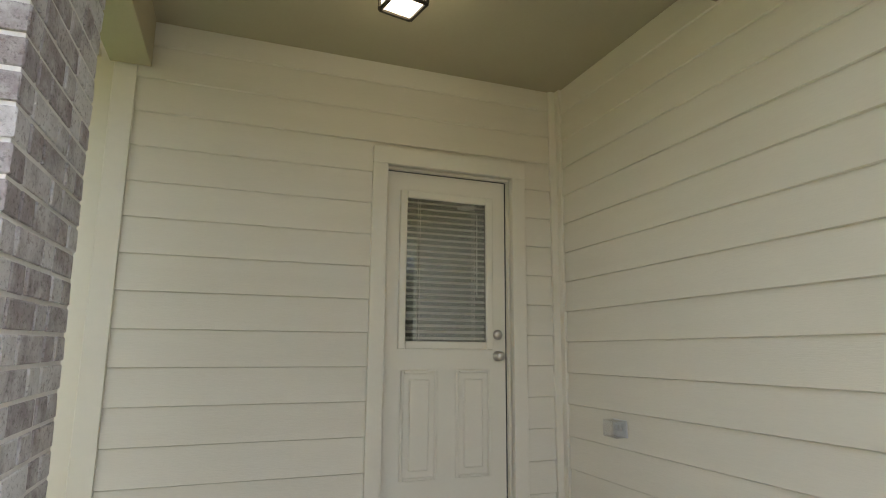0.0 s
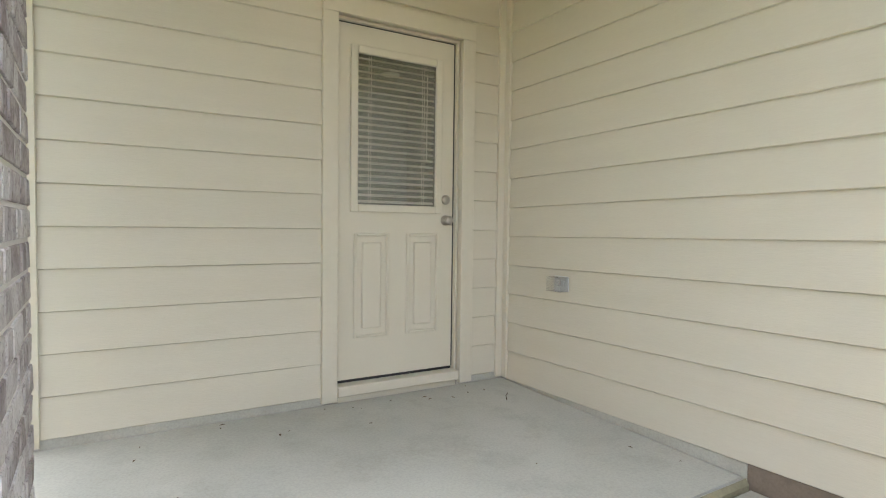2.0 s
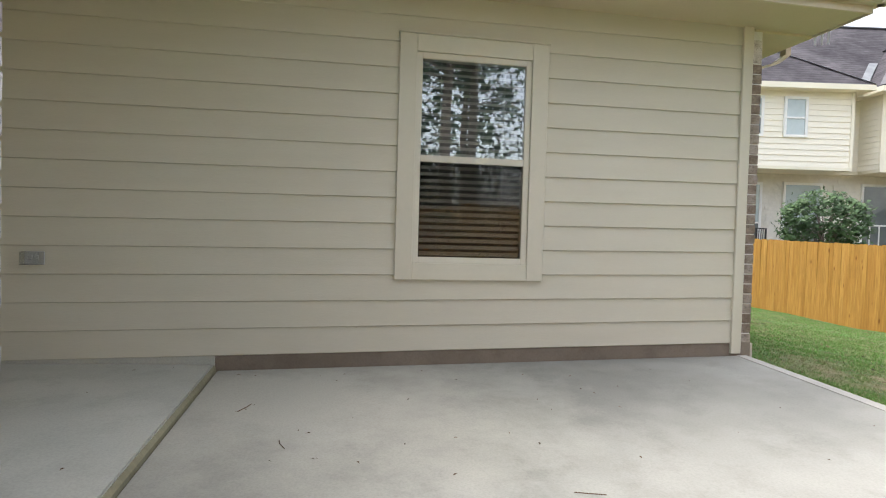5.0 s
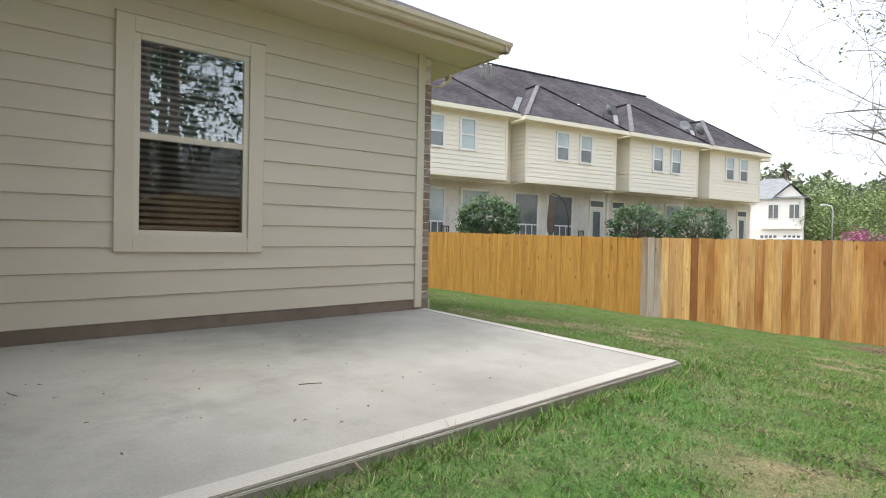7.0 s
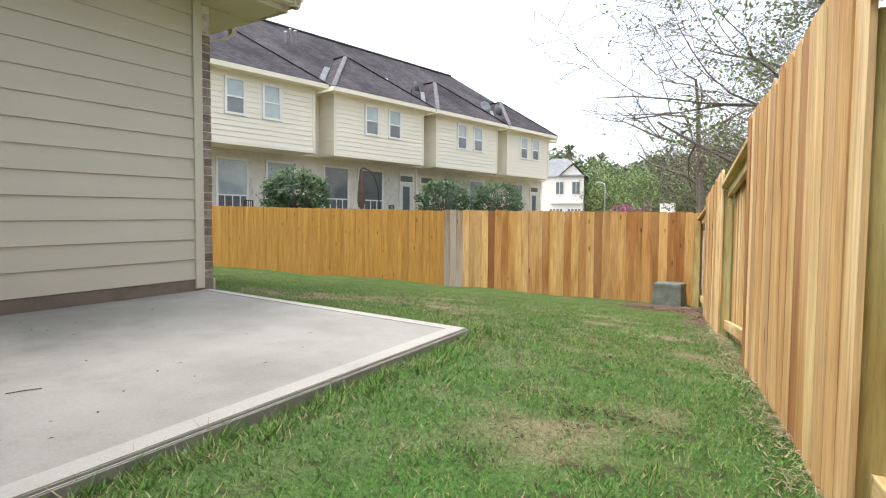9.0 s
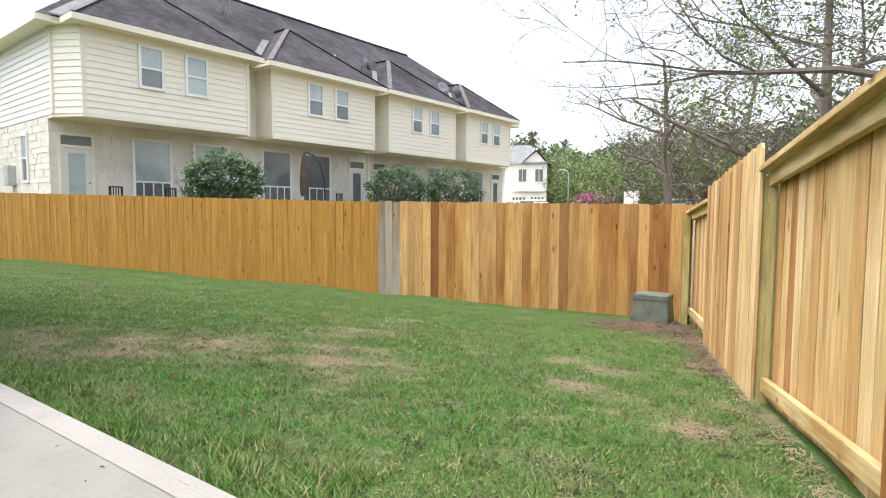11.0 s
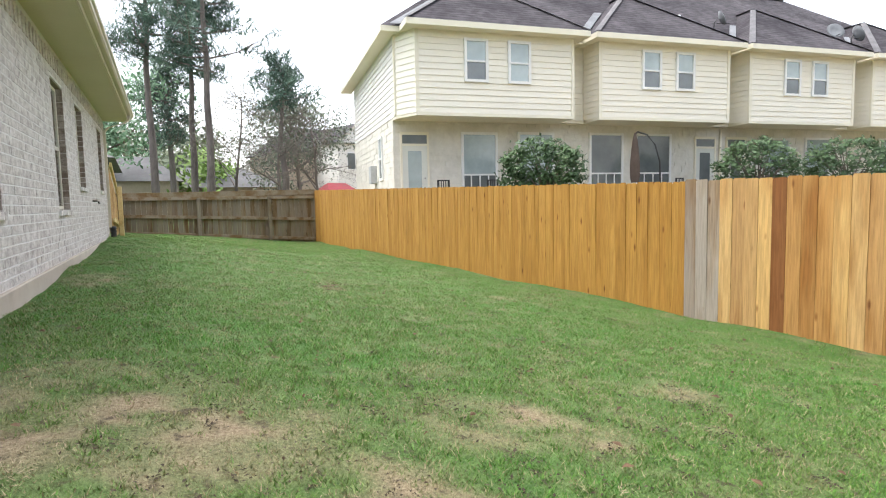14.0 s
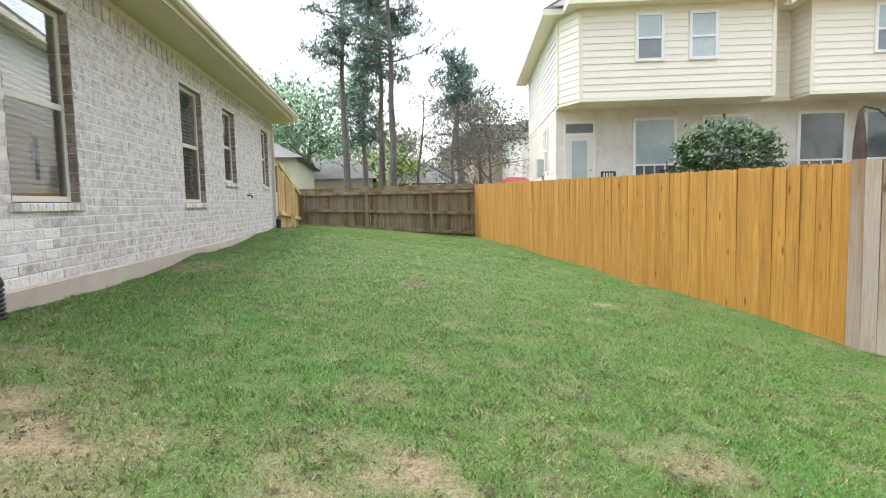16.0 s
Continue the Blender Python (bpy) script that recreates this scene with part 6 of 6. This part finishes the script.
def garage_house(x, y, rz):
    """A narrow two-storey house: hipped main roof, a front gable over the garage doors."""
    h = hub("white_house", x, y, .25, rz, "white two-storey house with grey roof and garage doors", "house", "houses in the distance")
    box("walls", (-2.25, 0, 0), (2.2, 9, 5.45), M_WHITEBOX, h)
    box("side_wing", (-3.9, 1.6, 0), (-2.25, 9, 5.2), M_WHITEBOX, h)
    V = [(-4.2, -.3, 5.4), (2.5, -.3, 5.4), (2.5, 9.3, 5.4), (-4.2, 9.3, 5.4), (-1.6, 3.2, 7.7), (.2, 3.2, 7.7)]
    shape("roof", V, [(0, 1, 5, 4), (1, 2, 5), (2, 3, 4, 5), (3, 0, 4), (0, 3, 2, 1)], M_TIN, h)
    shape("gable_roof", [(-.6, -.3, 5.35), (1.05, -.3, 6.85), (2.6, -.3, 5.35), (-.6, 4, 5.35), (1.05, 3.6, 6.85), (2.6, 4, 5.35)], [(0, 1, 4, 3), (1, 2, 5, 4)], M_TIN, h)
    shape("gable", [(-.5, -.02, 5.4), (2.2, -.02, 5.4), (1.05, -.02, 6.7), (-.5, .1, 5.4), (2.2, .1, 5.4), (1.05, .1, 6.7)], [(0, 1, 2), (5, 4, 3)], M_WHITEBOX, h)
    boxes("trim", [((-2.3, -.12, 5.28), (-.5, -.02, 5.42)), ((-1.3, -.3, 2.45), (2.0, 0, 2.62))], M_WHITE, h)
    for u in (-.75, 1.0):
        box("window_frame", (u - .08, -.05, 3.42), (u + .88, .0, 4.88), M_WHITE, h)
        boxes("window", [((u, -.07, 3.5), (u + .37, -.05, 4.8)), ((u + .43, -.07, 3.5), (u + .8, -.05, 4.8))], M_TDARK, h)
    for u in (-1.5, .45):
        boxes("garage_door", [((u, -.04, .1 + k * .46), (u + 1.6, .0, .52 + k * .46)) for k in range(4)], M_WHITE, h, .01)
        boxes("garage_window", [((u + .1 + k * .37, -.05, 1.56), (u + .36 + k * .37, -.04, 1.84)) for k in range(4)], M_TDARK, h)
    return h


garage_house(17.7, -62.2, 196)
far_house("white_house", 43.5, -21.8, -75, 3.4, 8, 5.6, 1.6, M_WHITEBOX, M_SHINGLE, "white two-storey house with brown roof", True, ((-.8, 3.4, 1.5, 1.3),))
far_house("tan_house", 47.0, -21.0, -75, 9, 8, 5.0, 2.6, M_TAN, M_SHINGLE, "tan two-storey house with brown hip roof", False)
far_house("grey_roof_house", 42.5, -11.0, -88, 9, 8, 1.9, 1.7, M_TAN, M_SLATE, "low brick house with a grey shingle roof", False)
far_house("grey_roof_house", 38.5, -5.0, -88, 6, 8, 2.2, 1.9, M_TAN, M_SLATE, "low brick house with a grey shingle roof", False)
far_house("neighbour_house", 19.4, -.5, -88, 9.6, 9, 2.2, 1.6, M_TRIM, M_SLATE, "neighbouring cream house with grey roof", False, ((3.6, .9, .7, 1.0),))
rd = hub("red_canopy", 34.6, -17.6, -.1, -70, "small red canvas canopy by the houses", "canopy")
shape("cloth", [(-1.3, -1, 1.6), (1.3, -1, 1.6), (1.3, 1, 1.6), (-1.3, 1, 1.6), (-.7, 0, 2.25), (.7, 0, 2.25), (-1.3, -1, 1.4), (1.3, -1, 1.4)], [(0, 1, 5, 4), (1, 2, 5), (2, 3, 4, 5), (3, 0, 4), (0, 6, 7, 1)], M_RED, rd)
for a in (-1.25, 1.25):
    for b in (-.95, .95):
        box("leg", (a - .03, b - .03, 0), (a + .03, b + .03, 1.6), M_BLACK, rd)


def palm(x, y, hh, seed):
    r = random.Random(seed)
    h = hub("palm_tree", x, y, .2, 0, "tall thin fan palm", "tree", "palms in the distance")
    V, F = [], []
    tubes_into(V, F, [(0, 0, 0), (.1, 0, hh * .5), (0, .1, hh)], [.28, .22, .2], 6)
    shape("trunk", V, F, M_BARK, h)
    V, F = [], []
    for i in range(46):
        a, e = r.uniform(0, 6.28), r.uniform(-.7, 1.3)
        d = Vector((math.cos(a) * math.cos(e), math.sin(a) * math.cos(e), math.sin(e)))
        n = d.cross(Vector((0, 0, 1))).normalized()
        o = Vector((0, 0, hh))
        m_, t = o + d * .8, o + d * r.uniform(1.1, 1.5) - Vector((0, 0, .3))
        k = len(V)
        V += [tuple(o), tuple(m_ + n * .16), tuple(t), tuple(m_ - n * .16)]
        F.append((k, k + 1, k + 2, k + 3))
    shape("fronds", V, F, M_FARLEAF, h)


palm(22.2, -76.4, 10.0, 1)
palm(17.9, -76.5, 8.6, 2)


def street_lamp(x, y, hh):
    h = hub("street_lamp", x, y, .2, 0, "slim grey street lamp by the road", "street lamp", "street lamps")
    tube("pole", [(0, 0, 0), (0, 0, hh * .9), (.1, 0, hh * .97), (.5, 0, hh)], .06, M_GREYBOX, h, 6)
    box("head", (.4, -.12, hh - .08), (.95, .12, hh + .06), M_GREYBOX, h, .03)


street_lamp(12.7, -61.0, 4.6)
street_lamp(13.4, -68.0, 3.4)
for x, y, z in ((9.8, -59.3, 1.6), (-1.5, -56, 1.3)):
    r = random.Random(int(z * 10))
    h = hub("redbud_tree", x, y, .2, 0, "small redbud tree in pink blossom", "tree", "pink trees")
    cen = [(r.gauss(0, .9), r.gauss(0, .9), z + r.gauss(0, .45)) for _ in range(60)]
    V, F = leaf_cards(r, cen, .2, 7, .16)
    shape("blossom", V, F, M_PINK, h)
    V, F = [], []
    for c in cen[:12]:
        tubes_into(V, F, [(0, 0, 0), (c[0] * .4, c[1] * .4, c[2] * .6), c], [.06, .04, .015], 4)
    shape("stems", V, F, M_BARK, h)
sg = hub("estate_sign", 5.4, -55.2, .2, 160, "pale sign board on a stone base by the road", "sign")
box("board", (-.7, -.1, 1.1), (.7, .1, 2.2), M_WHITEBOX, sg, .03)
boxes("lettering_bars", [((-.5, .1, 1.3 + k * .28), (.5, .12, 1.42 + k * .28)) for k in range(3)], M_SLATE, sg)
box("base", (-.8, -.25, 0), (.8, .25, 1.1), M_TSTONE, sg, .03)
hV, hF = leaf_cards(random.Random(4), [(x * .9, -57.5, .7 + .3 * math.sin(x * 3)) for x in range(2, 26)], .4, 40, .16)
tagged(shape("hedge", hV, hF, M_HEDGE), "low dark clipped hedge along the road", "hedge", kind="stuff")


def parked_car(x, y, rz, mat, label):
    h = hub("parked_car", x, y, .3, rz, label, "car", "parked cars")
    o = [(-2.1, .35), (-2.15, .7), (-1.9, .9), (-1.2, .98), (-.7, 1.4), (.6, 1.42), (1.3, .98), (2.0, .85), (2.15, .6), (2.1, .35)]
    n = len(o)
    V = [(a, -.85, z) for a, z in o] + [(a, .85, z) for a, z in o]
    shape("body", V, [tuple(range(n)), tuple(range(2 * n - 1, n - 1, -1))] + [(i, i + n, (i + 1) % n + n, (i + 1) % n) for i in range(n)], mat, h)
    boxes("windows", [((-1.0, -.87, 1.0), (.95, .87, 1.32))], M_TDARK, h, .05)
    for a in (-1.35, 1.35):
        for b in (-.8, .8):
            turned("wheel", [(.0, -.1), (.32, -.1), (.32, .1), (.0, .1)], M_BLACK, h, pose(a, b, .32, 90, 0, 0), 14)


parked_car(1.5, -54.5, 160, M_GREYBOX, "silver parked car by the road")
parked_car(14.5, -56.0, 150, M_WHITEBOX, "white parked car before the white house")
